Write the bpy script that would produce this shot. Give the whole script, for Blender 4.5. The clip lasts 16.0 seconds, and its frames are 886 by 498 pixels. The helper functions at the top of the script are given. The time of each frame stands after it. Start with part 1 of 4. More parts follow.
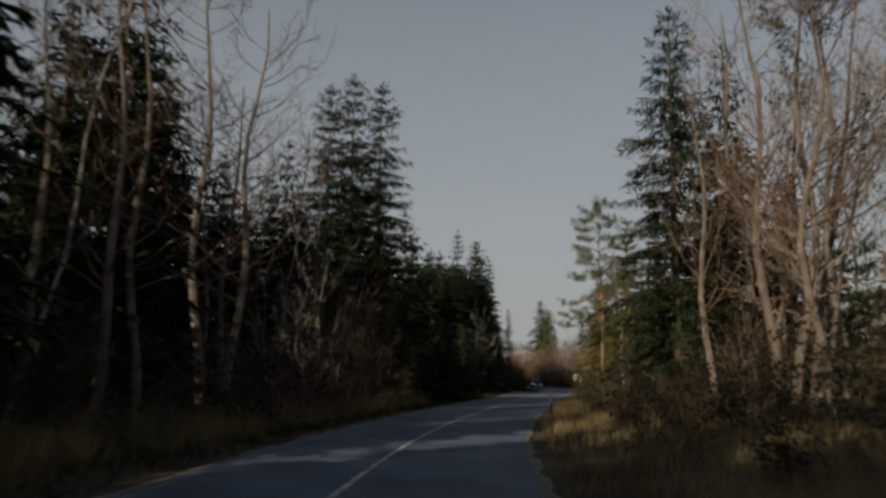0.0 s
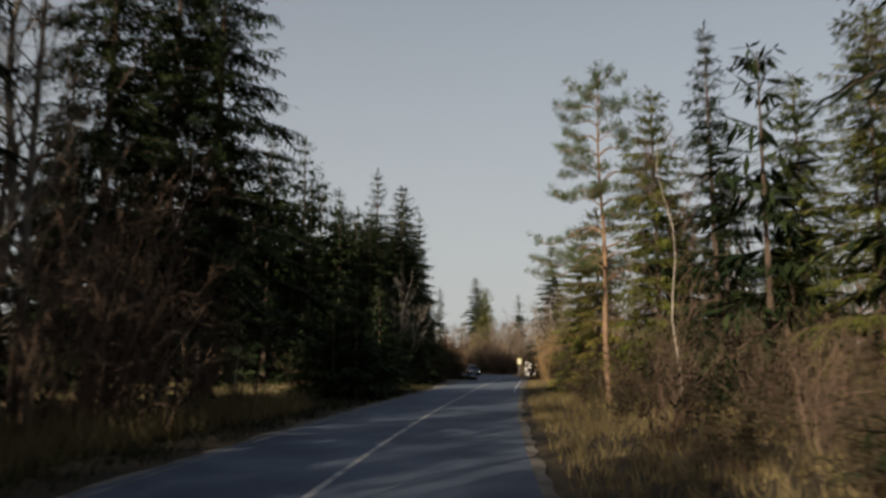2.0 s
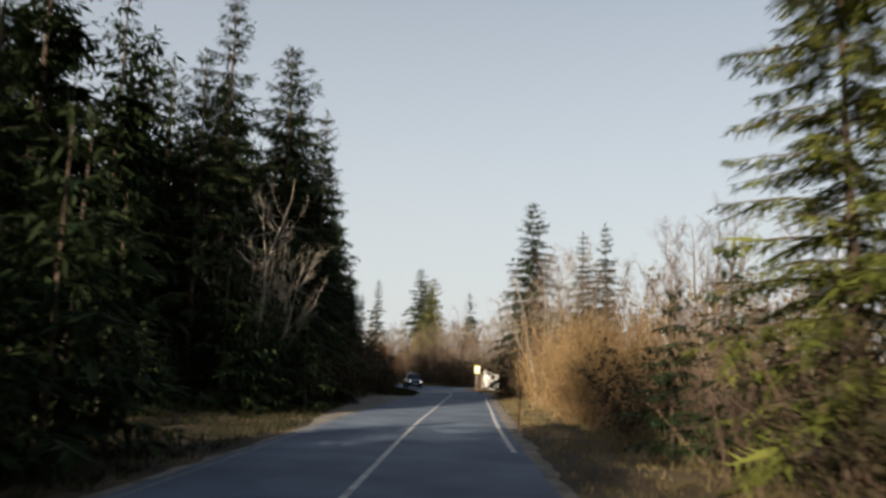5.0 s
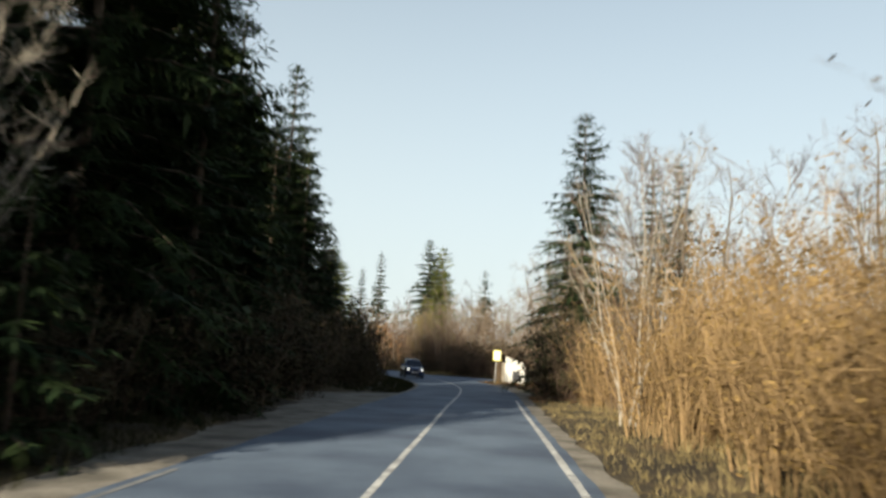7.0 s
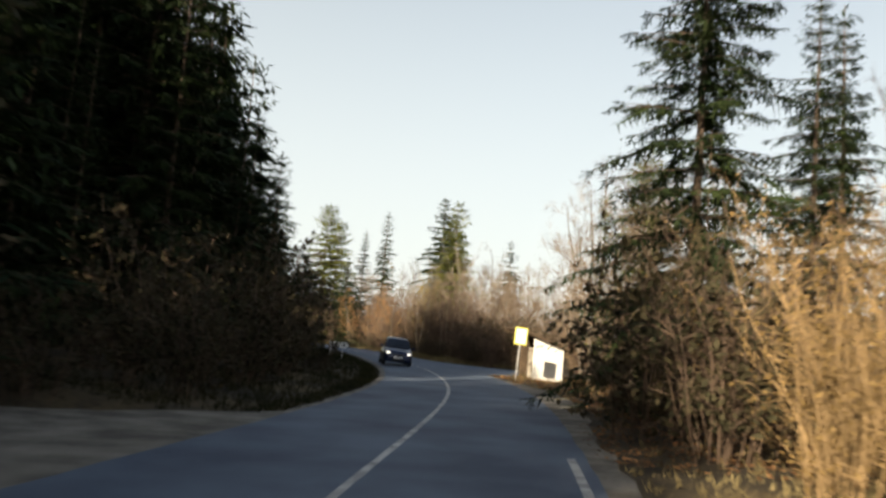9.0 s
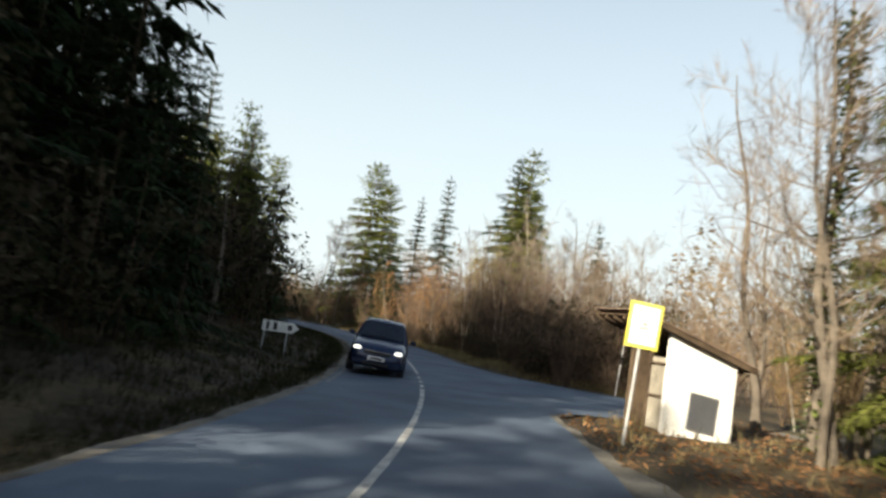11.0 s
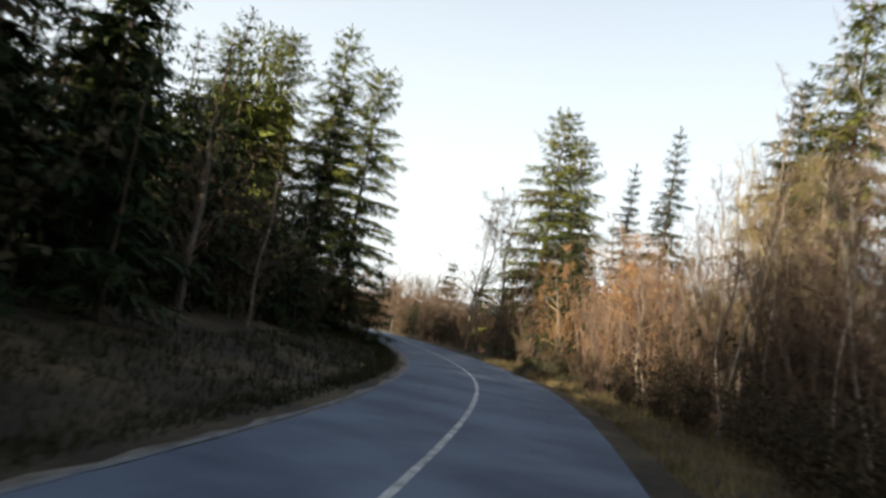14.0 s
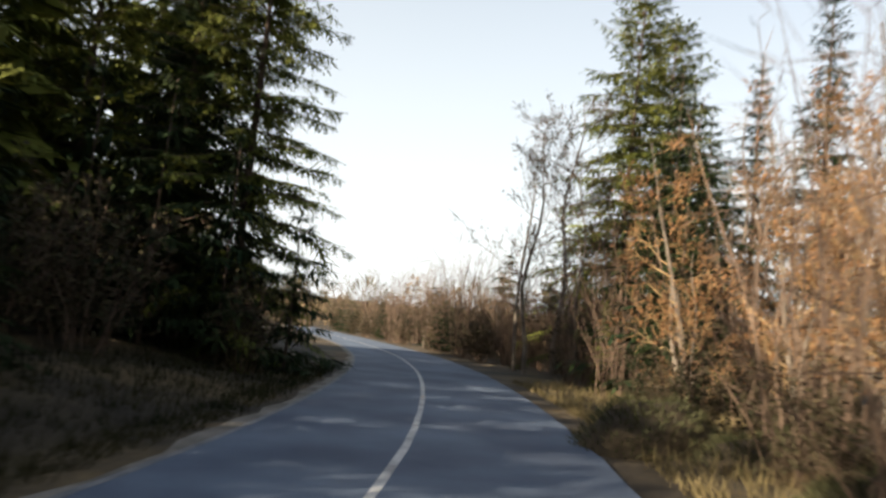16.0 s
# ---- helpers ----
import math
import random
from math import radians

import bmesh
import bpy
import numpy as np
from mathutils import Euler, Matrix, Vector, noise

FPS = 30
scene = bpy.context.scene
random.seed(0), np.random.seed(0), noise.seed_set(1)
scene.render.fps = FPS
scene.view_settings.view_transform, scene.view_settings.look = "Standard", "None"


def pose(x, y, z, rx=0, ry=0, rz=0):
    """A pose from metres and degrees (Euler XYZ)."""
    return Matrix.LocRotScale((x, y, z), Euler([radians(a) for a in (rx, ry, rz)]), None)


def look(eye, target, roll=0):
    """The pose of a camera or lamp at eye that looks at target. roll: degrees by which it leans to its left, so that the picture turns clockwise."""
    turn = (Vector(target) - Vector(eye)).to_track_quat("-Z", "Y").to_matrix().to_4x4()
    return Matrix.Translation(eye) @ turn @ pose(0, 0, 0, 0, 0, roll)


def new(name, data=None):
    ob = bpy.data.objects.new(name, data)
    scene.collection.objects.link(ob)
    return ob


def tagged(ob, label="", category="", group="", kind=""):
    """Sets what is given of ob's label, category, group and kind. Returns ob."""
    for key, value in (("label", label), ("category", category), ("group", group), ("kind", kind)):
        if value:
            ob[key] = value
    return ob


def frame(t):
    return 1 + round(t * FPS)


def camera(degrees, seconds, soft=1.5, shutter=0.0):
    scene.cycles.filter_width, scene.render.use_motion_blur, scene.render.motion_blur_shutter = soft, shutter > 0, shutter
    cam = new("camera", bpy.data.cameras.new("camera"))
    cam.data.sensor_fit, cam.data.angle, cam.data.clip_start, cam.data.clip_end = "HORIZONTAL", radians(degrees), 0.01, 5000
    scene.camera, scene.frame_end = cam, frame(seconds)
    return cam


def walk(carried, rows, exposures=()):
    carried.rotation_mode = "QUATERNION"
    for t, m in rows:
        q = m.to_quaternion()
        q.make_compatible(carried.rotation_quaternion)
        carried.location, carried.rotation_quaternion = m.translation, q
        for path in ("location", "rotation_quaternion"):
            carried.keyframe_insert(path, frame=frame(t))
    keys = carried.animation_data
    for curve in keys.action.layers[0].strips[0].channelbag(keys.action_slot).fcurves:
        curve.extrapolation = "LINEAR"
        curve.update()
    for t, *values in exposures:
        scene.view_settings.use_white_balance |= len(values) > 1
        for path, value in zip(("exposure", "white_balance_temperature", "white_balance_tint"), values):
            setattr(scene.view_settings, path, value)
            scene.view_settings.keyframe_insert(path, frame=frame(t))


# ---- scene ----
cam = camera(60.38, 16.0, 2.8, 0.4)
PATH = [  # seconds, x, y, z, pitch, roll, yaw
    (0, 0.001, 0.000, 1.661, 9.64, 0.74, 0.22),
    (0.5, 0.224, 5.415, 1.665, 9.87, 1.03, -1.28),
    (1, 0.480, 10.799, 1.668, 9.86, 0.45, -2.02),
    (1.5, 0.821, 16.094, 1.669, 9.19, -0.21, -3.94),
    (2, 1.316, 21.334, 1.646, 8.67, 0.21, -5.07),
    (2.5, 1.916, 26.604, 1.620, 8.08, 0.67, -5.86),
    (3, 2.603, 31.927, 1.613, 8.49, 0.30, -6.68),
    (3.5, 3.368, 37.179, 1.639, 9.30, -1.45, -6.46),
    (4, 4.199, 42.379, 1.661, 8.77, 0.25, -8.55),
    (4.2, 4.535, 44.455, 1.665, 8.91, 0.55, -9.27),
    (6.3, 7.926, 66.029, 1.647, 9.61, 3.39, -7.64),
    (6.5, 8.350, 68.137, 1.648, 8.90, 3.06, -7.42),
    (7, 9.476, 73.466, 1.645, 8.32, 2.97, -8.00),
    (7.5, 10.678, 78.889, 1.655, 6.96, 3.39, -7.56),
    (8, 11.895, 84.374, 1.667, 7.21, 3.89, -7.09),
    (10.3, 17.423, 110.499, 1.659, 6.31, 7.62, -2.96),
    (10.5, 17.822, 112.816, 1.656, 6.39, 7.67, -1.69),
    (11, 18.723, 118.640, 1.654, 5.88, 8.53, 0.26),
    (11.5, 19.425, 124.268, 1.638, 4.97, 8.63, 3.29),
    (12, 19.921, 129.789, 1.617, 5.89, 10.26, 7.04),
    (12.5, 20.197, 135.397, 1.598, 4.19, 10.80, 9.02),
    (13, 20.201, 141.045, 1.622, 6.22, 12.06, 11.59),
    (13.5, 19.946, 146.666, 1.666, 6.43, 10.59, 15.55),
    (14, 19.318, 152.269, 1.665, 5.66, 10.27, 17.23),
    (14.5, 18.500, 157.856, 1.664, 6.66, 8.08, 19.88),
    (15, 17.634, 163.457, 1.656, 7.02, 6.52, 21.18),
    (15.5, 16.634, 169.122, 1.638, 6.36, 6.82, 20.69),
    (16, 15.610, 174.749, 1.635, 5.99, 6.07, 23.29),
]
walk(cam, [(t, pose(x, y, z, 0, 0, yaw) @ pose(0, 0, 0, 90 + pitch) @ pose(0, 0, 0, 0, 0, roll)) for t, x, y, z, pitch, roll, yaw in PATH],
     [(0.0, -0.16, 7000, 11), (1.0, -0.04, 7100, 11), (2.0, 0.36, 7100, 12), (3.0, 0.58, 7000, 13), (4.0, 0.72, 7000, 14), (6.3, 1.08, 6900, 4), (7.0, 1.16, 6700, 3), (8.0, 1.12, 7000, 6), (10.3, 1.62, 7500, 8), (11.0, 1.36, 6700, 4), (11.5, 1.3, 6350, 3), (12.0, 1.36, 6250, 5), (12.5, 1.5, 6500, 8), (13.5, 1.62, 6900, 9), (16.0, 1.6, 7050, 10)])

# ---- light ----
SUN_EL, SUN_TO = radians(22.3), Vector((-0.6, -0.8))
world = bpy.data.worlds.new("sky")
scene.world = world
world.use_nodes = True
wn = world.node_tree
sky = wn.nodes.new("ShaderNodeTexSky")
sky.sky_type, sky.sun_disc = "NISHITA", False
sky.sun_elevation, sky.sun_rotation = SUN_EL, math.atan2(SUN_TO.x, SUN_TO.y)
sky.air_density, sky.dust_density = 1.0, 2.0
blue = wn.nodes.new("ShaderNodeHueSaturation")
blue.inputs["Saturation"].default_value, blue.inputs["Value"].default_value = 0.9, 1.3
wn.links.new(sky.outputs[0], blue.inputs["Color"])
# White haze all round the horizon, thinning out upwards.
at, split, thin, veil, haze = [wn.nodes.new("ShaderNode" + k) for k in ("TexCoord", "SeparateXYZ", "MapRange", "Math", "Mix")]
wn.links.new(at.outputs["Generated"], split.inputs[0])
wn.links.new(split.outputs["Z"], thin.inputs["Value"])
thin.inputs["From Min"].default_value, thin.inputs["From Max"].default_value = 0.0, 0.88
thin.inputs["To Min"].default_value, thin.inputs["To Max"].default_value = 1.0, 0.0
veil.operation, veil.inputs[1].default_value = "POWER", 1.15
wn.links.new(thin.outputs[0], veil.inputs[0])
haze.data_type = "RGBA"
haze.inputs["B"].default_value = (6.1, 6.65, 7.1, 1)
wn.links.new(veil.outputs[0], haze.inputs["Factor"])
wn.links.new(blue.outputs[0], haze.inputs["A"])
wn.links.new(haze.outputs["Result"], wn.nodes["Background"].inputs[0])
wn.nodes["Background"].inputs[1].default_value = 0.06
sun_data = bpy.data.lights.new("sun", "SUN")
sun_data.energy, sun_data.angle, sun_data.color = 5.0, radians(0.6), (1.0, 0.88, 0.72)
sun = new("sun", sun_data)
sun.matrix_world = look((0, 0, 60), Vector((0, 0, 60)) - Vector((SUN_TO.x * math.cos(SUN_EL), SUN_TO.y * math.cos(SUN_EL), math.sin(SUN_EL))))


# ---- materials ----
def material(name, c1, c2, scale=3.0, rough=0.85, bump=0.0, bump_scale=None, metal=0.0, island=0.0, translucent=0.0, spec=0.3, detail=6.0, c3=None, fine=40.0):
    """Two colours mixed by large and fine noise, with relief; island: how much each leaf or blade differs from the next."""
    m = bpy.data.materials.new(name)
    m.use_nodes = True
    nt = m.node_tree
    n, ln = nt.nodes, nt.links
    b = n["Principled BSDF"]
    b.inputs["Roughness"].default_value, b.inputs["Metallic"].default_value = rough, metal
    b.inputs["Specular IOR Level"].default_value = spec
    tc = n.new("ShaderNodeTexCoord")
    big = n.new("ShaderNodeTexNoise")
    big.inputs["Scale"].default_value, big.inputs["Detail"].default_value = scale, detail
    small = n.new("ShaderNodeTexNoise")
    small.inputs["Scale"].default_value, small.inputs["Detail"].default_value = fine, 4
    for t in (big, small):
        ln.new(tc.outputs["Object"], t.inputs["Vector"])
    ramp = n.new("ShaderNodeValToRGB")
    ramp.color_ramp.elements[0].position, ramp.color_ramp.elements[1].position = 0.35, 0.65
    ramp.color_ramp.elements[0].color, ramp.color_ramp.elements[1].color = (*c1, 1), (*c2, 1)
    if c3:
        e = ramp.color_ramp.elements.new(0.5)
        e.color = (*c3, 1)
    ln.new(big.outputs["Fac"], ramp.inputs["Fac"])
    hsv = n.new("ShaderNodeHueSaturation")
    ln.new(ramp.outputs["Color"], hsv.inputs["Color"])
    mul = n.new("ShaderNodeMapRange")
    mul.inputs["From Min"].default_value, mul.inputs["From Max"].default_value = 0.25, 0.75
    mul.inputs["To Min"].default_value, mul.inputs["To Max"].default_value = 0.65, 1.35
    if island:
        geo = n.new("ShaderNodeNewGeometry")
        mul.inputs["From Min"].default_value, mul.inputs["From Max"].default_value = 0, 1
        mul.inputs["To Min"].default_value, mul.inputs["To Max"].default_value = 1 - island, 1 + island
        ln.new(geo.outputs["Random Per Island"], mul.inputs["Value"])
    else:
        ln.new(small.outputs["Fac"], mul.inputs["Value"])
    ln.new(mul.outputs["Result"], hsv.inputs["Value"])
    ln.new(hsv.outputs["Color"], b.inputs["Base Color"])
    if bump:
        bp = n.new("ShaderNodeBump")
        bp.inputs["Strength"].default_value, bp.inputs["Distance"].default_value = bump, 0.02
        t = n.new("ShaderNodeTexNoise")
        t.inputs["Scale"].default_value, t.inputs["Detail"].default_value = bump_scale or fine, 6
        ln.new(tc.outputs["Object"], t.inputs["Vector"])
        ln.new(t.outputs["Fac"], bp.inputs["Height"])
        ln.new(bp.outputs["Normal"], b.inputs["Normal"])
    if translucent:
        tr, mix = n.new("ShaderNodeBsdfTranslucent"), n.new("ShaderNodeMixShader")
        ln.new(hsv.outputs["Color"], tr.inputs["Color"])
        mix.inputs[0].default_value = translucent
        ln.new(b.outputs[0], mix.inputs[1])
        ln.new(tr.outputs[0], mix.inputs[2])
        ln.new(mix.outputs[0], n["Material Output"].inputs["Surface"])
    return m


M_NEEDLE = material("spruce needles", (0.010, 0.02, 0.009), (0.03, 0.042, 0.015), 0.5, 0.7, island=0.45, translucent=0.12, spec=0.08)
# Brighter copy of the needles above, with sunlit yellow-green put into the colour.
M_NEEDLE_LIT = material("spruce needles tinted as sunlit", (0.055, 0.07, 0.016), (0.13, 0.14, 0.034), 0.5, 0.7, island=0.45, translucent=0.2, spec=0.08)
M_NEEDLE_GOLD = material("golden-green young needles", (0.1, 0.095, 0.028), (0.2, 0.17, 0.05), 0.6, 0.7, island=0.4, translucent=0.25, spec=0.08)
M_PINE = material("pine needles", (0.04, 0.065, 0.028), (0.085, 0.11, 0.045), 0.6, 0.7, island=0.4, translucent=0.15, spec=0.08)
M_BARK = material("dark conifer bark", (0.05, 0.036, 0.027), (0.11, 0.08, 0.06), 3, 0.95, 0.8, 25)
M_BARK_PINE = material("orange pine bark", (0.14, 0.09, 0.058), (0.27, 0.175, 0.11), 2, 0.9, 0.8, 18)
M_BARK_GREY = material("grey bark", (0.075, 0.062, 0.05), (0.17, 0.14, 0.11), 2, 0.9, 0.6, 30)
M_BARK_BIRCH = material("pale birch bark", (0.16, 0.14, 0.115), (0.35, 0.315, 0.265), 2.5, 0.8, 0.3, 20)
M_TWIG = material("brown twigs", (0.062, 0.043, 0.034), (0.14, 0.098, 0.07), 0.8, 0.9, island=0.35, spec=0.08)
M_TWIG_TAN = material("pale tan twigs", (0.15, 0.1, 0.052), (0.28, 0.19, 0.1), 0.8, 0.9, island=0.35, spec=0.08)
M_TWIG_GREY = material("grey-tan twigs", (0.11, 0.086, 0.066), (0.24, 0.19, 0.145), 0.8, 0.9, island=0.35, spec=0.08)
M_TWIG_OLIVE = material("olive-tan twigs", (0.11, 0.088, 0.04), (0.23, 0.18, 0.08), 0.8, 0.9, island=0.35, spec=0.08)
M_LEAF_TAN = material("dry tan leaves", (0.13, 0.083, 0.032), (0.25, 0.168, 0.07), 0.7, 0.8, island=0.4, translucent=0.25, spec=0.08)
M_LEAF_RUST = material("rust coloured beech leaves", (0.15, 0.075, 0.037), (0.26, 0.145, 0.07), 0.8, 0.8, island=0.4, translucent=0.25, spec=0.08)
M_LEAF_DARK = material("dull brown-green leaves", (0.022, 0.023, 0.013), (0.062, 0.048, 0.027), 0.7, 0.8, island=0.45, translucent=0.1, spec=0.08)
M_IVY = material("green ivy leaves", (0.04, 0.06, 0.015), (0.1, 0.12, 0.03), 0.9, 0.5, island=0.4, translucent=0.15)
M_GRASS = material("dry winter grass", (0.11, 0.088, 0.045), (0.24, 0.19, 0.095), 0.6, 0.9, island=0.4, translucent=0.2, spec=0.08)
# Darkness of the shaded left verge is worked into this grass colour.
M_GRASS_SHADED = material("short green grass", (0.013, 0.016, 0.007), (0.038, 0.036, 0.016), 0.6, 0.9, island=0.4, translucent=0.2, spec=0.08)
M_TURF = material("grey-green winter turf", (0.04, 0.045, 0.022), (0.1, 0.095, 0.05), 0.8, 0.9, island=0.4, translucent=0.2, spec=0.08)
M_STRAW = material("bleached straw", (0.2, 0.16, 0.08), (0.36, 0.3, 0.16), 0.6, 0.9, island=0.3, translucent=0.2, spec=0.08)
M_GROUND = material("leaf litter and dry grass", (0.02, 0.015, 0.009), (0.1, 0.07, 0.034), 0.35, 0.95, 1.0, 9, c3=(0.042, 0.031, 0.017), fine=6)
M_GRAVEL = material("pale gravel", (0.09, 0.08, 0.066), (0.21, 0.19, 0.16), 1.2, 0.95, 0.9, 30, fine=28)
# Blue of the skylit shade is mixed into the grey base colour.
M_ASPHALT = material("worn asphalt tinted with skylight blue", (0.048, 0.066, 0.102), (0.1, 0.132, 0.18), 0.45, 0.8, 0.35, 60, fine=90, spec=0.35)
M_PAINT = material("worn white road paint", (0.2, 0.2, 0.2), (0.5, 0.5, 0.48), 2.5, 0.7, 0.2, 60, fine=30)
M_PAINT_OLD = material("nearly worn off road paint", (0.085, 0.095, 0.105), (0.2, 0.2, 0.2), 1.6, 0.8, 0.2, 60, fine=30)
M_PLASTER = material("white painted plaster", (0.72, 0.71, 0.68), (0.82, 0.81, 0.78), 1.5, 0.8, 0.3, 20)
# Also colours the shelter's inner walls, in place of the shade inside.
M_WOOD_DARK = material("dark brown timber", (0.045, 0.03, 0.02), (0.1, 0.07, 0.045), 3, 0.8, 0.4, 20)
M_WOOD_GREY = material("weathered boards", (0.2, 0.18, 0.145), (0.34, 0.31, 0.26), 2, 0.85, 0.4, 20)
M_ROOF = material("brown roofing sheet", (0.12, 0.085, 0.065), (0.2, 0.145, 0.11), 2, 0.75, 0.4, 12)
M_STEEL = material("galvanised steel", (0.42, 0.42, 0.42), (0.6, 0.6, 0.6), 4, 0.5, metal=0.5)
M_YELLOW = material("yellow sign enamel", (0.72, 0.66, 0.1), (0.8, 0.75, 0.16), 2, 0.4)
M_WHITE = material("white sign enamel", (0.75, 0.75, 0.74), (0.82, 0.82, 0.8), 2, 0.4)
M_BLACK = material("black enamel", (0.015, 0.015, 0.016), (0.03, 0.03, 0.03), 2, 0.5)
M_ORANGE = material("faded orange pole paint", (0.12, 0.055, 0.022), (0.24, 0.115, 0.04), 3, 0.6)
M_CARPAINT = material("dark blue car paint", (0.012, 0.022, 0.06), (0.018, 0.03, 0.075), 1, 0.22, metal=0.3, spec=0.6)
M_GLASS_CAR = material("tinted car glass", (0.01, 0.014, 0.025), (0.015, 0.02, 0.03), 1, 0.06, spec=0.4)
M_TYRE = material("tyre rubber", (0.02, 0.02, 0.02), (0.035, 0.035, 0.035), 6, 0.9)
M_CHROME = material("chrome", (0.6, 0.6, 0.62), (0.7, 0.7, 0.72), 3, 0.2, metal=1.0)


# ---- mesh helpers ----
def mesh_of(name, verts, faces, mat, smooth=False):
    me = bpy.data.meshes.new(name)
    me.from_pydata([tuple(v) for v in verts], [], faces)
    me.materials.append(mat)
    if smooth:
        me.polygons.foreach_set("use_smooth", [True] * len(me.polygons))
    me.update()
    return me


def part(name, data, parent, label=""):
    ob = new(name, data)
    ob.parent = parent
    return tagged(ob, label)


def bm_part(name, bm, mat, parent, label=""):
    me = bpy.data.meshes.new(name)
    bm.to_mesh(me)
    bm.free()
    me.materials.append(mat)
    return part(name, me, parent, label)


def box(bm, size, at=(0, 0, 0), turn=None, bevel=0.0):
    made = bmesh.ops.create_cube(bm, size=1.0, matrix=Matrix.Translation(at) @ (turn or Matrix()) @ Matrix.Diagonal((*size, 1)))
    if bevel:
        edges = list({e for v in made["verts"] for e in v.link_edges})
        bmesh.ops.bevel(bm, geom=edges, offset=bevel, segments=2, affect="EDGES")
    return bm


def rod(bm, a, b, r1, r2=None, sides=8):
    a, b = Vector(a), Vector(b)
    m = Matrix.Translation((a + b) / 2) @ (b - a).to_track_quat("Z", "Y").to_matrix().to_4x4()
    bmesh.ops.create_cone(bm, cap_ends=True, segments=sides, radius1=r1, radius2=r1 if r2 is None else r2, depth=(b - a).length, matrix=m)
    return bm


class Soup:
    """Vertices and faces gathered for one mesh."""

    def __init__(self):
        self.v, self.f = [], []

    def tube(self, points, radii, sides):
        start, n = len(self.v), len(points)
        for i, (p, r) in enumerate(zip(points, radii)):
            d = points[min(i + 1, n - 1)] - points[max(i - 1, 0)]
            d /= np.linalg.norm(d) + 1e-9
            a = np.cross(d, (0.31, 0.95, 0.05) if abs(d[2]) > 0.8 else (0, 0, 1))
            a /= np.linalg.norm(a) + 1e-9
            b = np.cross(d, a)
            for k in range(sides):
                w = 2 * math.pi * k / sides
                self.v.append(p + r * (math.cos(w) * a + math.sin(w) * b))
        for i in range(n - 1):
            for k in range(sides):
                k2 = (k + 1) % sides
                self.f.append((start + i * sides + k, start + i * sides + k2, start + (i + 1) * sides + k2, start + (i + 1) * sides + k))

    def blade(self, p, d, side, length, width):
        """A pointed leaf or spray: two triangles, folded along its rib."""
        i = len(self.v)
        mid = p + d * length * 0.45
        self.v += [p, mid + side * width * 0.5, p + d * length, mid - side * width * 0.5]
        self.f += [(i, i + 1, i + 2), (i, i + 2, i + 3)]

    def frond(self, p, d, side, length, width, teeth, rng, root=0.09):
        """A needled twig: a thin body and rows of side twiglets that point forward."""
        self.blade(p, d, side, length, width * 0.3)
        for k in range(teeth):
            t = (k + 0.4) / (teeth + 0.4)
            s = side if k % 2 else -side
            a = p + d * length * t
            tip = a + (s * 0.9 + d * 0.6) * width * (1.25 - 0.8 * t) * (0.8 + 0.4 * rng.random()) + np.array([0, 0, -0.35 * width * rng.random()])
            i = len(self.v)
            h = root * length
            self.v += [a - d * h, a + d * h, tip]
            self.f.append((i, i + 1, i + 2))

    def mesh(self, name, mat, smooth=False):
        return mesh_of(name, self.v, self.f, mat, smooth)


def unit(v):
    return v / (np.linalg.norm(v) + 1e-9)


# ---- the road's line ----
LINE = [(-80, -4.0), (-30, -2.8), (0, -2.0), (10, -1.65), (17.4, -1.2), (24, -0.5), (31.4, 0.45), (42, 2.2), (52, 4.0), (63.5, 6.25), (78, 9.0),
        (93, 12.15), (101, 13.75), (109, 15.5), (115, 16.75), (120, 17.6), (126, 18.32), (132, 18.66), (138, 18.74), (144, 18.48), (150, 18.02),
        (154, 17.68), (158.5, 17.18), (165, 16.2), (171, 15.1), (177, 13.7), (182, 12.2), (188, 9.86), (194, 7.2), (200, 4.4), (210, -1.2), (220, -7.9),
        (235, -19.5), (260, -40), (330, -100), (420, -178)]
LY, LX = np.array(LINE, float).T
SM_Y = np.arange(-80, 420.5, 1.0)
SM_X = np.interp(SM_Y, LY, LX)
for _ in range(3):
    SM_X[3:-3] = np.convolve(SM_X, np.ones(7) / 7, "valid")
SM_S = np.gradient(SM_X, SM_Y)


def centre(y):
    return np.interp(y, SM_Y, SM_X)


def slope(y):
    return np.interp(y, SM_Y, SM_S)


def bank(y):
    return np.interp(y, [95, 135, 165, 185, 230], [0.0, 0.03, 0.03, 0.02, 0.01])


def road_point(y, d, lift=0.0):
    """The place d metres right of the road's middle, at the station y."""
    s = slope(y)
    c = 1 / math.sqrt(1 + s * s)
    z = bank(y) * min(max(d - 0.5, -4.5), 4.0)
    return np.array([centre(y) + d * c, y - d * s * c, z + lift])


def offset_of(x, y):
    d = (x - centre(y)) / np.sqrt(1 + slope(y) ** 2)
    y2 = y + d * slope(y) / np.sqrt(1 + slope(y) ** 2)
    return (x - centre(y2)) / np.sqrt(1 + slope(y2) ** 2) * 0.5 + d * 0.5, y2


def edge_left(y):
    return -np.interp(y, [90, 120, 145, 155, 165, 185], [2.95, 2.6, 2.5, 2.35, 2.25, 2.4])


def edge_right(y):
    return np.interp(y, [120, 160], [2.95, 2.75])


def bay(y):
    """How far the asphalt of the bus bay reaches past the lane's edge."""
    return np.interp(y, [136.8, 138.2, 144, 146, 147.5, 149, 151, 156], [0.0, 4.0, 5.6, 5.0, 3.0, 1.7, 0.8, 0.0])


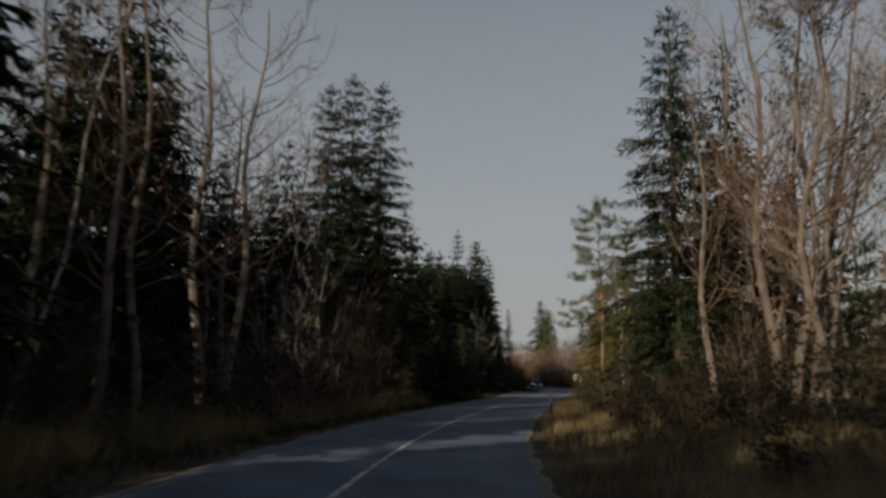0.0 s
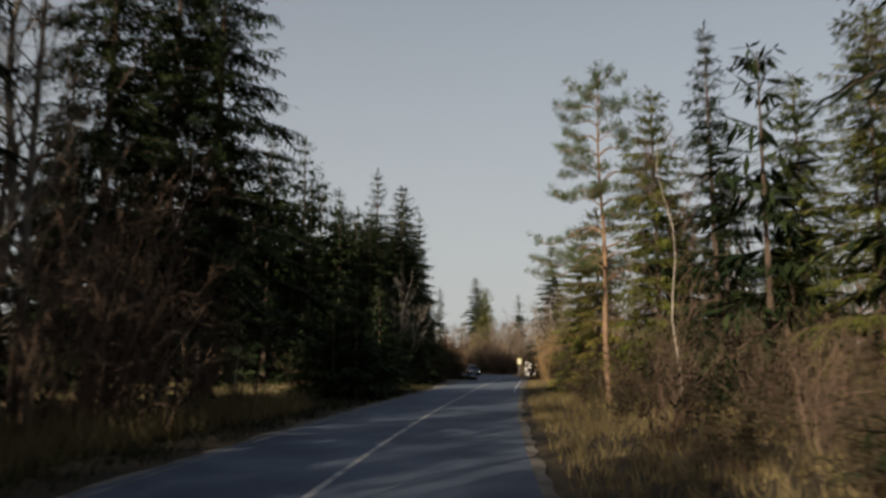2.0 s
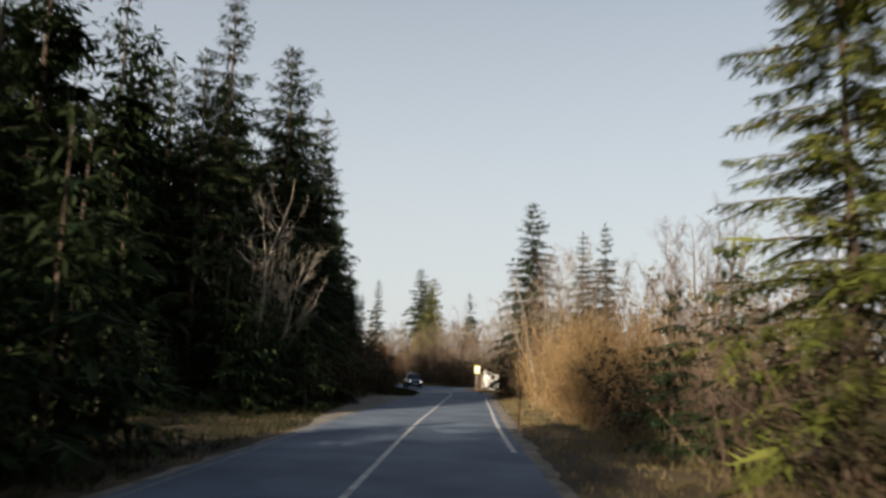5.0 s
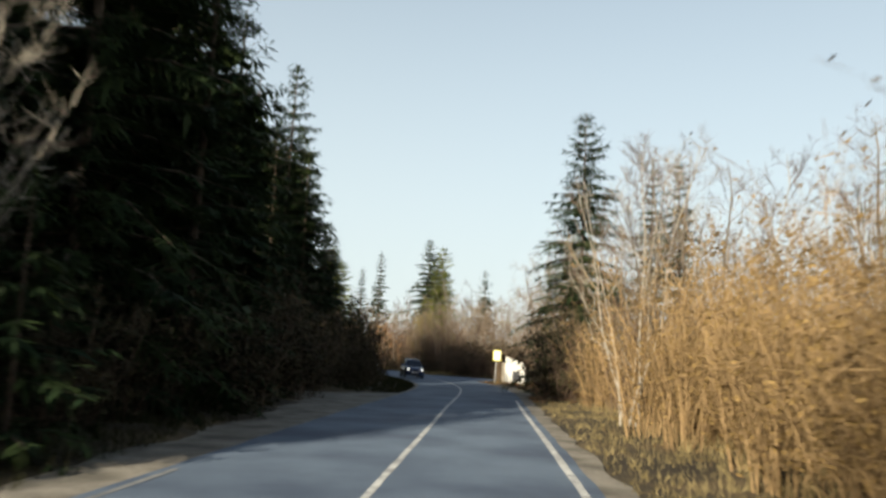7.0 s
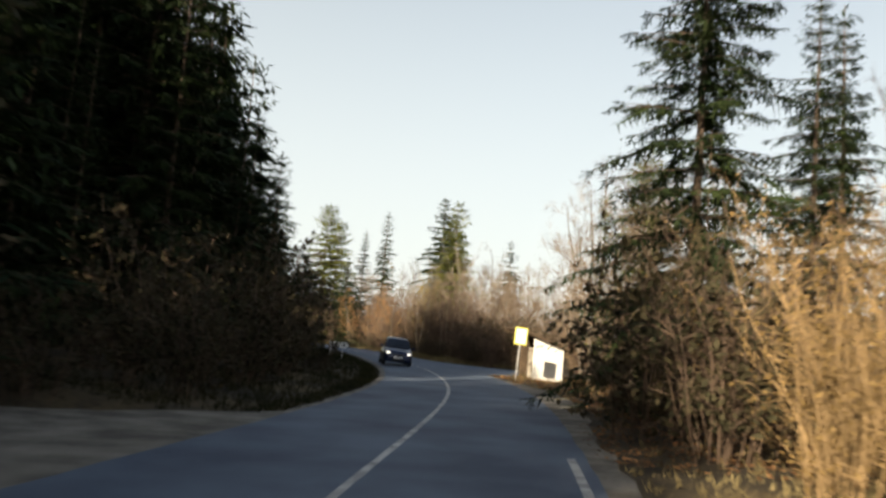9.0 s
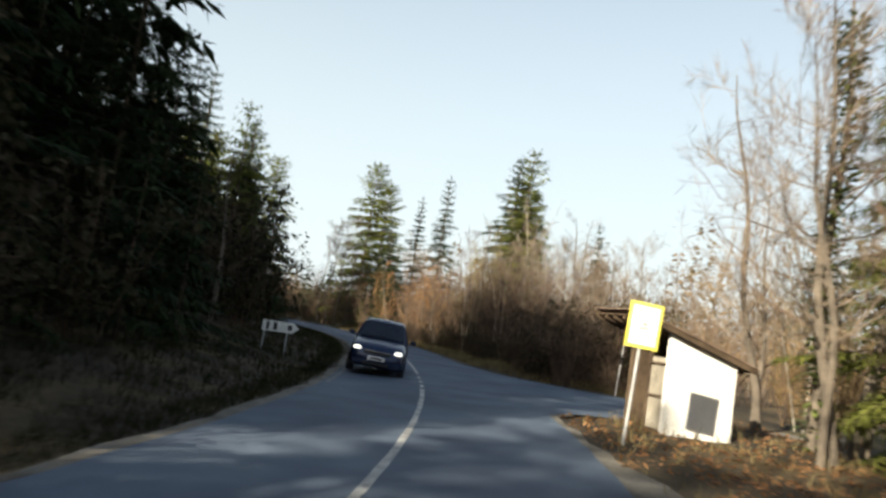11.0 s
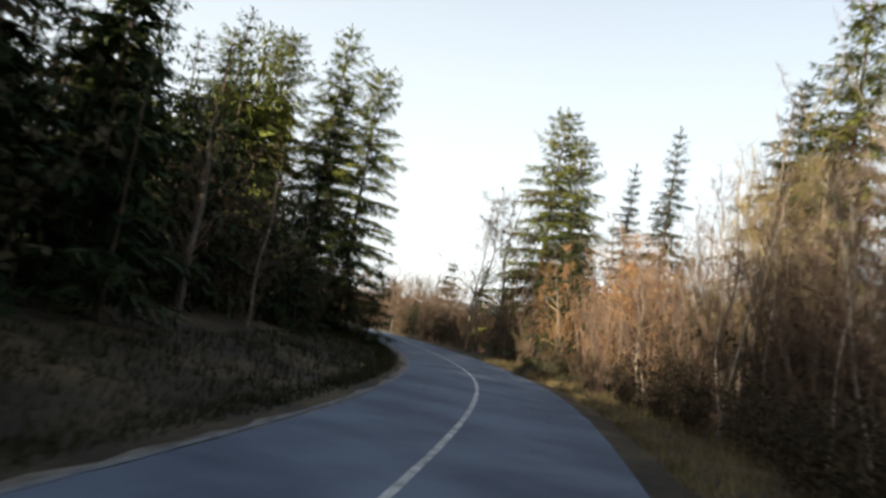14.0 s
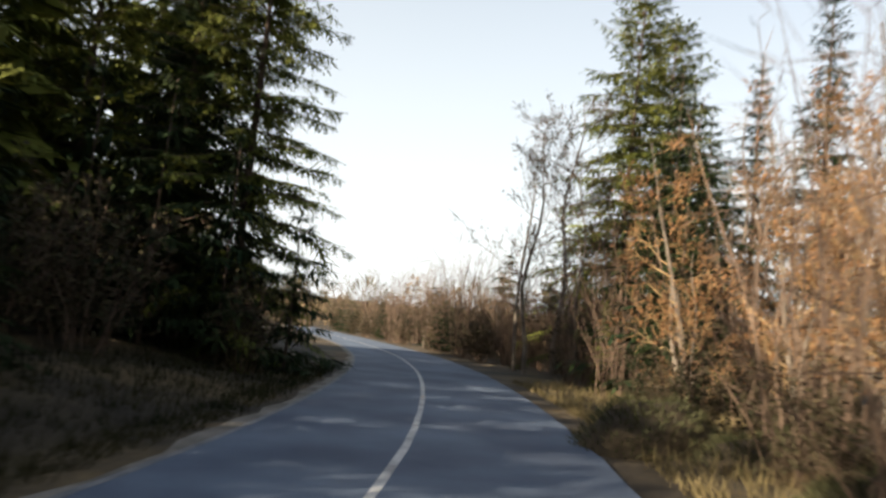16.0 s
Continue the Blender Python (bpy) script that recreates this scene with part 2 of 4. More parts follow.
def apron(y):
    """How far the gravel reaches past the left edge, where a track leaves the road."""
    return np.interp(y, [76, 86, 94, 100, 104, 108, 109.5, 111], [0.0, 1.3, 1.8, 2.6, 3.8, 4.6, 2.0, 0.05])


def ground_z(x, y):
    d, s = offset_of(x, y)
    base = bank(s) * np.clip(d - 0.5, -4.5, 4.0)
    a = np.maximum(np.abs(d) - 3.7, 0)
    left = np.interp(s, [20, 60, 90, 130, 160], [0.04, 0.03, 0.07, 0.11, 0.14])
    right = np.interp(s, [10, 35, 60, 80], [0.2, 0.14, 0.05, 0.01])
    right = np.where(np.abs(s - 145) < 12, 0.0, right)
    flat = np.clip((apron(s) + 2.9 + d) * 1.5, 0, 1) * (d < 0) * (apron(s) > 0.3)
    rise = np.where(d < 0, left * np.minimum(a, 7) * (1 - flat) - 0.04 * flat, right * np.minimum(a, 8))
    bumps = 0.07 * np.sin(x * 1.3 + 0.7 * y) * np.sin(y * 0.9 - 0.4 * x) + 0.05 * np.sin(2.7 * x + 1.0) * np.sin(2.3 * y)
    cut = np.where(d > 2.9, np.clip((bay(s) + 2.9 - d) * 2, 0, 1), 0)
    far = np.clip((np.hypot(x - 15, y - 110) - 220) / 600, 0, 1)
    return base - 0.05 - 0.06 * cut + rise + bumps * np.clip(a, 0, 1) * (1 - cut) * (1 - flat) + far * far * 22


# ---- ground and road ----
def axis(inner_a, inner_b, step, reach):
    inner = list(np.arange(inner_a, inner_b + 0.1, step))
    grow = [step * 1.35 ** k for k in range(1, 40)]
    out = np.cumsum(grow)
    out = out[out < reach]
    return np.array([inner_a - v for v in out[::-1]] + inner + [inner[-1] + v for v in out])


gx, gy = axis(-35, 50, 0.85, 2500), axis(-25, 230, 0.85, 2500)
X, Y = np.meshgrid(gx, gy)
Z = ground_z(X, Y)
verts = np.stack([X, Y, Z], -1).reshape(-1, 3)
w = len(gx)
faces = [(j * w + i, j * w + i + 1, (j + 1) * w + i + 1, (j + 1) * w + i) for j in range(len(gy) - 1) for i in range(w - 1)]
ground = new("ground", mesh_of("ground", verts.tolist(), faces, M_GROUND, True))
tagged(ground, "brown leaf litter and dry winter grass", "ground", kind="structure")


def strip(name, ys, left, right, mat, lift, columns=2, edge=0.0):
    """A strip along the road between two offsets, which may change along it."""
    v, f = [], []
    rng = random.Random(3)
    for y in ys:
        a, b = left(y) - edge * rng.random(), right(y) + edge * rng.random()
        v += [road_point(y, a + (b - a) * k / columns, lift) for k in range(columns + 1)]
    n = columns + 1
    for j in range(len(ys) - 1):
        f += [(j * n + k, j * n + k + 1, (j + 1) * n + k + 1, (j + 1) * n + k) for k in range(columns)]
    return new(name, mesh_of(name, v, f, mat, True))


YS = list(np.arange(-75, 330, 0.8))
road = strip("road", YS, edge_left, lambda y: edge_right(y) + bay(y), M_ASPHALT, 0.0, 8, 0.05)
tagged(road, "worn grey asphalt country road, blue of skylit shade in its colour", "road", kind="structure")
for side, name in ((-1, "shoulder_left"), (1, "shoulder_right")):
    if side < 0:
        sh = strip(name, YS, lambda y: edge_left(y) - 0.12 - apron(y), edge_left, M_GRAVEL, -0.012, 5, 0.22)
    else:
        sh = strip(name, [y for y in YS if y < 137], lambda y: edge_right(y) + bay(y), lambda y: edge_right(y) + np.interp(y, [60, 80, 112, 118, 126, 132], [0.12, 0.35, 0.4, 1.0, 1.0, 0.1]) + bay(y), M_GRAVEL, -0.012, 2, 0.22)
    tagged(sh, "pale gravel shoulder beside the asphalt", "road shoulder", kind="structure")


def line_piece(name, y1, y2, d, width, rng_seed, paint=M_PAINT):
    rng = random.Random(rng_seed)
    ys = list(np.arange(y1, y2, 0.5)) + [y2]
    ob = strip(name, ys, lambda y: d - width / 2 + rng.uniform(-0.008, 0.008), lambda y: d + width / 2 + rng.uniform(-0.008, 0.008), paint, 0.005, 1)
    return tagged(ob, "worn white painted road line", "road marking", kind="structure")


line_piece("centre_line", -70, 139.0, 0.0, 0.11, 1)
y = 139.6
while y < 144.5:
    line_piece("centre_dash", y, y + 0.8, 0.0, 0.11, int(y * 10))
    y += 1.7
line_piece("centre_line", 145.2, 300, 0.0, 0.11, 2)
line_piece("edge_line_left", -70, 84, -2.78, 0.1, 3, M_PAINT_OLD)
line_piece("edge_line_left", 138, 300, -2.4, 0.1, 4, M_PAINT_OLD)
line_piece("edge_line_right", 70, 108, 2.72, 0.13, 5)


def footpath():
    """A trodden pale path from the bus bay into the meadow."""
    v, f = [], []
    for i, t in enumerate(np.linspace(0, 1, 30)):
        x, y = 26.4 + 15 * t, 139.9 + 5.0 * t + 0.25 * math.sin(9 * t)
        for k in (-1, -0.4, 0.4, 1):
            px, py = x - 0.3 * k * 0.36, y + 0.95 * k * 0.36
            v.append((px, py, float(ground_z(np.array(px), np.array(py))) + 0.03 - 0.025 * (abs(k) == 1)))
        if i:
            f += [(4 * i - 4 + k, 4 * i - 3 + k, 4 * i + 1 + k, 4 * i + k) for k in range(3)]
    return tagged(new("footpath", mesh_of("footpath", v, f, M_GRAVEL, True)), "pale trodden footpath behind the bus shelter", "footpath", kind="structure")


footpath()


# ---- bus stop ----
def bus_shelter():
    root = new("bus_shelter")
    w, deep, front, back = 1.8, 1.6, 2.25, 1.74   # across the road, along it, heights
    fall = (front - back) / w

    def side(y):
        bm = bmesh.new()
        t = 0.12
        pts = [(0, 0, -0.15), (w, 0, -0.15), (w, 0, back), (0, 0, front)]
        a = [bm.verts.new((p[0], y, p[2])) for p in pts]
        b = [bm.verts.new((p[0], y + t, p[2])) for p in pts]
        bm.faces.new(a)
        bm.faces.new(b[::-1])
        for i in range(4):
            j = (i + 1) % 4
            bm.faces.new((a[j], a[i], b[i], b[j]))
        bmesh.ops.recalc_face_normals(bm, faces=bm.faces)
        return bm

    bm_part("side_wall", side(0.0), M_PLASTER, root, "white plastered side wall")
    # Far side and back walls are coloured dark to stand for interior shade.
    bm_part("side_wall", side(deep - 0.12), M_WOOD_DARK, root, "far side wall, coloured dark for the shaded interior")
    bm_part("back_wall", box(bmesh.new(), (0.12, deep - 0.25, back + 0.1), (w - 0.065, deep / 2, back / 2 - 0.1)), M_WOOD_DARK, root, "back wall, coloured dark for the shaded interior")
    for i in range(3):
        bm_part("board", box(bmesh.new(), (0.03, 0.2, 1.72), (0.08, 0.24 + 0.21 * i, 0.86), None, 0.004), M_WOOD_GREY, root, "weathered pale front board")
    for z in (0.1, 0.85, 1.58):
        bm_part("rail", box(bmesh.new(), (0.05, 0.64, 0.05), (0.035, 0.45, z)), M_WOOD_DARK, root, "dark timber rail")
    for y in (0.8, deep - 0.06):
        bm_part("post", box(bmesh.new(), (0.09, 0.09, 2.3), (0.06, y, 1.1), None, 0.006), M_WOOD_DARK, root, "dark timber post")
    turn = Matrix.Rotation(math.atan(fall), 4, "Y")
    mid, long = w / 2 - 0.3, w + 1.5
    at = lambda up: (mid, deep / 2, front - fall * mid + up)
    bm_part("roof", box(bmesh.new(), (long, deep + 0.5, 0.03), at(0.14), turn), M_ROOF, root, "brown sheet roof sloping to the back")
    bm_part("ceiling", box(bmesh.new(), (long - 0.1, deep + 0.4, 0.03), at(0.03), turn), M_WOOD_DARK, root)
    for y in (-0.2, deep + 0.2):
        bm_part("fascia", box(bmesh.new(), (long, 0.03, 0.14), (mid, y, front - fall * mid + 0.07), turn), M_WOOD_DARK, root, "dark timber roof edge")
    for i in range(5):
        bm_part("rafter", box(bmesh.new(), (long - 0.14, 0.06, 0.08), (mid, 0.2 + i * 0.4, front - fall * mid - 0.02), turn), M_WOOD_DARK, root)
    bm_part("bench", box(bmesh.new(), (0.4, deep - 0.4, 0.05), (w - 0.35, deep / 2, 0.45), None, 0.005), M_WOOD_GREY, root)
    bm_part("brace", rod(bmesh.new(), (w, 0.06, back - 0.4), (w + 0.4, 0.06, back - 0.12), 0.025), M_WOOD_DARK, root)
    root.matrix_basis = pose(23.97, 135.6, 0.02, 0, 0, 17)
    return tagged(root, "white plastered bus shelter with a brown lean-to roof", "bus shelter")


def stop_sign():
    root = new("bus_stop_sign")
    bm_part("post", rod(bmesh.new(), (0, 0, -0.3), (0, 0, 2.55), 0.03, None, 10), M_STEEL, root, "thin galvanised post")
    panel = bm_part("panel", box(bmesh.new(), (0.66, 0.02, 0.84), (0, -0.045, 2.25), None, 0.004), M_YELLOW, root, "yellow panel")
    bm_part("field", box(bmesh.new(), (0.53, 0.008, 0.71), (0, -0.06, 2.25)), M_WHITE, panel, "white square field")
    for size, at in (((0.3, 0.006, 0.03), (0, -0.067, 2.13)), ((0.2, 0.006, 0.05), (0, -0.067, 2.2)), ((0.11, 0.006, 0.07), (0, -0.067, 2.28)), ((0.06, 0.006, 0.03), (-0.03, -0.067, 2.47))):
        bm_part("pictogram_bar", box(bmesh.new(), size, at), M_STEEL, panel, "faded grey bar of the pictogram")
    for z in (2.05, 2.4):
        bm_part("clamp", box(bmesh.new(), (0.12, 0.05, 0.03), (0, -0.015, z)), M_STEEL, root)
    root.matrix_basis = pose(22.41, 132.72, 0.0, 0, 3.0, 10)
    return tagged(root, "yellow bus stop sign on a leaning thin steel post", "sign")


def arrow_sign():
    root = new("direction_sign")
    for x in (0.0, 0.78):
        bm_part("post", rod(bmesh.new(), (x, 0.03, -0.3), (x, 0.03, 1.02), 0.028, None, 10), M_STEEL, root, "galvanised post")
    bm = bmesh.new()
    pts = [(-0.08, 0.68), (0.95, 0.68), (1.18, 0.86), (0.95, 1.04), (-0.08, 1.04)]
    a = [bm.verts.new((x, -0.012, z)) for x, z in pts]
    b = [bm.verts.new((x, -0.032, z)) for x, z in pts]
    bm.faces.new(a)
    bm.faces.new(b[::-1])
    for i in range(5):
        bm.faces.new((a[i - 1], a[i], b[i], b[i - 1]))
    bmesh.ops.recalc_face_normals(bm, faces=bm.faces)
    panel = bm_part("panel", bm, M_WHITE, root, "white arrow-shaped panel")
    for x, w, h in ((0.1, 0.1, 0.26), (0.36, 0.13, 0.26), (0.86, 0.14, 0.18)):
        bm_part("bar", box(bmesh.new(), (w, 0.006, h), (x, -0.036, 0.86)), M_BLACK, panel, "dark bar of lettering")
    root.matrix_basis = pose(12.95, 144.95, 0.02, 0, 0, 4)
    return tagged(root, "low white arrow-shaped direction sign on two posts", "sign")


def pole(x, y, height, paint, label, name="marker_pole", lean=0.0):
    root = new(name)
    bm_part("shaft", rod(bmesh.new(), (0, 0, -0.3), (0, 0, height), 0.028, 0.022, 8), paint, root)
    bm_part("band", rod(bmesh.new(), (0, 0, height * 0.62), (0, 0, height * 0.78), 0.032, 0.031, 8), M_BLACK, root)
    z = float(ground_z(np.array(float(x)), np.array(float(y))))
    root.matrix_basis = pose(x, y, z, 0, lean, 0)
    return tagged(root, label, "marker pole", "marker poles")


bus_shelter()
stop_sign()
arrow_sign()
pole(11.95, 75.9, 1.62, M_ORANGE, "orange snow marker pole with a black band", lean=2)
pole(2.55, 18.2, 1.5, M_ORANGE, "orange snow marker pole with a black band", lean=-2)
pole(25.8, 147.6, 1.95, M_STEEL, "thin pale steel pole beside the bushes", "steel_pole", 3)


# ---- car ----
def car():
    root = new("car")
    # Lengthwise profile of the body: distance from the nose, half width, sill height, top height.
    stations = [(0.0, 0.62, 0.38, 0.62), (0.12, 0.78, 0.26, 0.8), (0.5, 0.86, 0.22, 0.95), (1.05, 0.88, 0.22, 1.04), (1.35, 0.89, 0.22, 1.08),
                (2.0, 0.9, 0.22, 1.08), (3.0, 0.9, 0.22, 1.08), (3.9, 0.88, 0.24, 1.06), (4.3, 0.84, 0.3, 1.0), (4.4, 0.78, 0.36, 0.9)]
    bm = bmesh.new()
    rings = []
    for y, hw, lo, hi in stations:
        ring = [(-hw * 0.9, lo), (-hw, lo + 0.12), (-hw * 1.0, (lo + hi) / 2), (-hw * 0.95, hi - 0.08), (-hw * 0.82, hi), (0, hi + 0.03),
                (hw * 0.82, hi), (hw * 0.95, hi - 0.08), (hw, (lo + hi) / 2), (hw, lo + 0.12), (hw * 0.9, lo)]
        rings.append([bm.verts.new((x, y, z)) for x, z in ring])
    for a, b in zip(rings, rings[1:]):
        for i in range(10):
            bm.faces.new((a[i], a[i + 1], b[i + 1], b[i]))
        bm.faces.new((a[10], a[0], b[0], b[10]))
    bm.faces.new(rings[0][::-1])
    bm.faces.new(rings[-1])
    bmesh.ops.recalc_face_normals(bm, faces=bm.faces)
    for f in bm.faces:
        f.smooth = True
    bm_part("body", bm, M_CARPAINT, root, "glossy dark blue body")

    def slab(points, thick):
        bm = bmesh.new()
        n = (Vector(points[1]) - Vector(points[0])).cross(Vector(points[2]) - Vector(points[0])).normalized() * thick
        a = [bm.verts.new(p) for p in points]
        b = [bm.verts.new(Vector(p) - n) for p in points]
        bm.faces.new(a)
        bm.faces.new(b[::-1])
        for i in range(len(points)):
            bm.faces.new((a[i - 1], a[i], b[i], b[i - 1]))
        bmesh.ops.recalc_face_normals(bm, faces=bm.faces)
        return bm

    bm = bmesh.new()
    cab = [(1.28, 0.8, 1.06), (1.95, 0.64, 1.62), (2.4, 0.64, 1.69), (3.4, 0.63, 1.68), (4.05, 0.6, 1.6), (4.32, 0.74, 1.0)]
    rows = []
    for y, hw, z in cab:
        rows.append([bm.verts.new(p) for p in ((-hw, y, z - 0.05), (-hw * 0.85, y, z), (0, y, z + 0.025), (hw * 0.85, y, z), (hw, y, z - 0.05))])
    for a, b in zip(rows, rows[1:]):
        for i in range(4):
            bm.faces.new((a[i], a[i + 1], b[i + 1], b[i]))
    for s, k in ((0, 1), (4, -1)):
        low = [bm.verts.new((-k * 0.84, y, 1.04)) for y, _, _ in cab]
        for i in range(len(cab) - 1):
            bm.faces.new((rows[i][s], rows[i + 1][s], low[i + 1], low[i]))
    bmesh.ops.recalc_face_normals(bm, faces=bm.faces)
    for f in bm.faces:
        f.smooth = True
    bm_part("cabin", bm, M_CARPAINT, root)
    bm_part("windscreen", slab([(-0.72, 1.3, 1.12), (0.72, 1.3, 1.12), (0.6, 1.9, 1.6), (-0.6, 1.9, 1.6)], -0.015), M_GLASS_CAR, root, "dark reflecting windscreen")
    for s in (-1, 1):
        bm_part("side_window", slab([(s * 0.835, 1.6, 1.12), (s * 0.835, 3.9, 1.12), (s * 0.68, 3.7, 1.56), (s * 0.685, 2.05, 1.56)], 0.015 * s), M_GLASS_CAR, root)
        bm_part("headlight", box(bmesh.new(), (0.25, 0.12, 0.1), (s * 0.63, 0.1, 0.77), Matrix.Rotation(s * 0.5, 4, "Z"), 0.03), M_LAMP, root, "lit white headlight")
        bm_part("fog_lamp", box(bmesh.new(), (0.13, 0.06, 0.09), (s * 0.6, 0.04, 0.4), None, 0.02), M_CHROME, root)
        mirror = bm_part("mirror", box(bmesh.new(), (0.2, 0.1, 0.15), (s * 1.0, 1.62, 1.14), None, 0.03), M_CARPAINT, root)
        bm_part("mirror_arm", box(bmesh.new(), (0.14, 0.04, 0.04), (s * 0.88, 1.62, 1.09)), M_BLACK, mirror)
        for y in (0.85, 3.5):
            wheel = bm_part("wheel", rod(bmesh.new(), (s * 0.68, y, 0.31), (s * 0.9, y, 0.31), 0.2, None, 20), M_CHROME, root, "alloy wheel")
            bm = bmesh.new()
            rings = []
            for k in range(24):
                a = 2 * math.pi * k / 24
                rings.append([bm.verts.new((s * x, y + r * math.cos(a), 0.31 + r * math.sin(a))) for x, r in ((0.69, 0.2), (0.69, 0.3), (0.72, 0.315), (0.87, 0.315), (0.9, 0.3), (0.9, 0.2))])
            for k in range(24):
                for i in range(5):
                    bm.faces.new((rings[k - 1][i], rings[k - 1][i + 1], rings[k][i + 1], rings[k][i]))
            bm_part("tyre", bm, M_TYRE, wheel)
    bm_part("grille", box(bmesh.new(), (0.8, 0.05, 0.1), (0, 0.0, 0.68), None, 0.015), M_BLACK, root)
    bm_part("grille_bar", box(bmesh.new(), (0.86, 0.03, 0.025), (0, -0.03, 0.73), None, 0.006), M_CHROME, root, "chrome grille bar")
    bm_part("bumper", box(bmesh.new(), (1.45, 0.16, 0.2), (0, 0.06, 0.4), None, 0.05), M_CARPAINT, root)
    bm_part("air_intake", box(bmesh.new(), (0.8, 0.04, 0.1), (0, -0.03, 0.36), None, 0.02), M_BLACK, root)
    bm_part("number_plate", box(bmesh.new(), (0.52, 0.015, 0.11), (0, -0.035, 0.52), None, 0.004), M_WHITE, root, "white plate with a plain dark bar")
    bm_part("plate_bar", box(bmesh.new(), (0.36, 0.006, 0.05), (0, -0.046, 0.52)), M_BLACK, root)
    bm_part("wiper", rod(bmesh.new(), (-0.5, 1.29, 1.13), (0.1, 1.36, 1.2), 0.01, None, 6), M_BLACK, root)
    p = road_point(141.7, -1.45)
    root.matrix_basis = pose(*p, 0, 3.0, 1.5)
    return tagged(root, "dark blue family car with lit headlights in the oncoming lane", "car")


M_LAMP = bpy.data.materials.new("lit headlight")
M_LAMP.use_nodes = True
M_LAMP.node_tree.nodes["Principled BSDF"].inputs["Emission Color"].default_value = (1, 0.96, 0.88, 1)
M_LAMP.node_tree.nodes["Principled BSDF"].inputs["Emission Strength"].default_value = 0.6
car()


# ---- trees and shrubs ----
def spruce_meshes(seed, height, radius, dense, needle, bare=0.06, droop=0.35, ragged=0.25, shape=0.75, fat=0.3):
    """A spruce: a tapered trunk, whorls of drooping limbs, and sprays of needles hanging from them."""
    rng = np.random.default_rng(seed)
    wood, green = Soup(), Soup()
    lean = rng.uniform(-0.012, 0.012, 2) * height
    trunk = lambda z: np.array([lean[0] * (z / height) ** 2, lean[1] * (z / height) ** 2, z])
    zs = np.linspace(-0.3, height, 9)
    wood.tube([trunk(max(z, 0)) + (0, 0, min(z, 0)) for z in zs], [0.011 * height * (1 - 0.97 * max(z, 0) / height) + 0.008 for z in zs], 7)
    z, turn = bare * height, 0.0
    while z < height * 0.985:
        u = z / height
        reach = radius * (1 - u) ** shape * (0.6 + 0.4 * min(1, u / 0.12 + 0.35)) + 0.15
        count = 5 if u > 0.75 else 6
        for k in range(count):
            turn += 2 * math.pi / count + rng.uniform(-0.35, 0.35)
            long = reach * (1 + rng.uniform(-ragged, ragged))
            if rng.random() < 0.06:
                long *= 0.45
            out = np.array([math.cos(turn), math.sin(turn), 0])
            side = np.array([-out[1], out[0], 0])
            up = (0.55 if u > 0.8 else 0.12) + rng.uniform(-0.1, 0.1)
            sag = droop * (1 - u) + 0.12 + rng.uniform(-0.05, 0.1)
            base = trunk(z + rng.uniform(-0.4, 0.4) * (1 - u))
            at = lambda t: base + out * long * t + np.array([0, 0, long * (up * t - sag * t * t + 0.12 * t ** 4)])
            if dense < 0.3:
                wood.tube([at(t) for t in (0, 0.5, 1)], (0.012 + 0.012 * long, 0.008 + 0.006 * long, 0.004), 3)
            else:
                wood.blade(base, unit(at(1.0) - base), side, float(np.linalg.norm(at(1.0) - base)), 0.04 + 0.02 * long)
            # The broad hanging spray along the limb that closes the crown.
            hang = unit(at(0.85) - at(0.1))
            flat = unit(side + np.array([0, 0, rng.uniform(-0.5, 0.5)]))
            if dense < 0.33:
                for t in (0.04, 0.34, 0.6):
                    tilt = unit(hang + np.array([*rng.uniform(-0.35, 0.35, 2), rng.uniform(-0.7, 0.1)]))
                    green.frond(at(t), tilt, unit(np.cross(tilt, rng.normal(0, 0.5, 3) + (0, 0, 1))), 0.4 * long, 0.15 * long, 12, rng, 0.03)
            elif u < 0.72:
                green.frond(at(0.08), hang, flat, 0.78 * long, 0.34 * long, 7, rng, 0.07)
                green.blade(at(0.1), hang, unit(flat + np.array([0, 0, rng.uniform(-1.6, 1.6)])), 0.6 * long, 0.42 * long)
            steps = max(3, int(long / dense))
            for i in range(steps):
                t = 0.12 + 0.88 * (i + rng.random()) / steps
                p = at(t)
                size = (0.3 + 0.3 * (1 - t) * min(long, 2.5) / 2.5) * (0.75 + 0.5 * rng.random()) * (dense / 0.2) ** 0.4 * min(1.0, 0.58 + 0.4 * reach if dense < 0.33 else 0.38 + 0.45 * reach)
                for s in (-1, 1):
                    d = unit(out * rng.uniform(0.3, 0.9) + side * s * rng.uniform(0.5, 1.1) + np.array([0, 0, rng.uniform(-0.75, -0.05)]))
                    flat = unit(np.cross(d, (rng.uniform(-0.4, 0.4), rng.uniform(-0.4, 0.4), 1)))
                    green.frond(p, d, flat, size * 1.35, size * 0.5, 5, rng) if dense < 0.3 else green.blade(p, d, flat, size * 1.4, size * fat)
                if rng.random() < 0.6:
                    d = unit(np.array([rng.uniform(-0.3, 0.3), rng.uniform(-0.3, 0.3), -1]) + out * 0.3)
                    green.frond(p, d, side, size * 1.2, size * 0.36, 4, rng) if dense < 0.3 else green.blade(p, d, side, size * 1.2, size * fat)
            tip = min(0.35, 0.1 + 0.2 * reach)
            green.blade(at(0.92), unit(at(1.0) - at(0.9)), side, tip, tip * 0.4)
        z += (0.5 + 0.25 * (1 - u)) * (dense / 0.2) ** 0.5 * rng.uniform(0.75, 1.25)
    top = trunk(height)
    for k in range(5):
        a = 2 * math.pi * k / 5
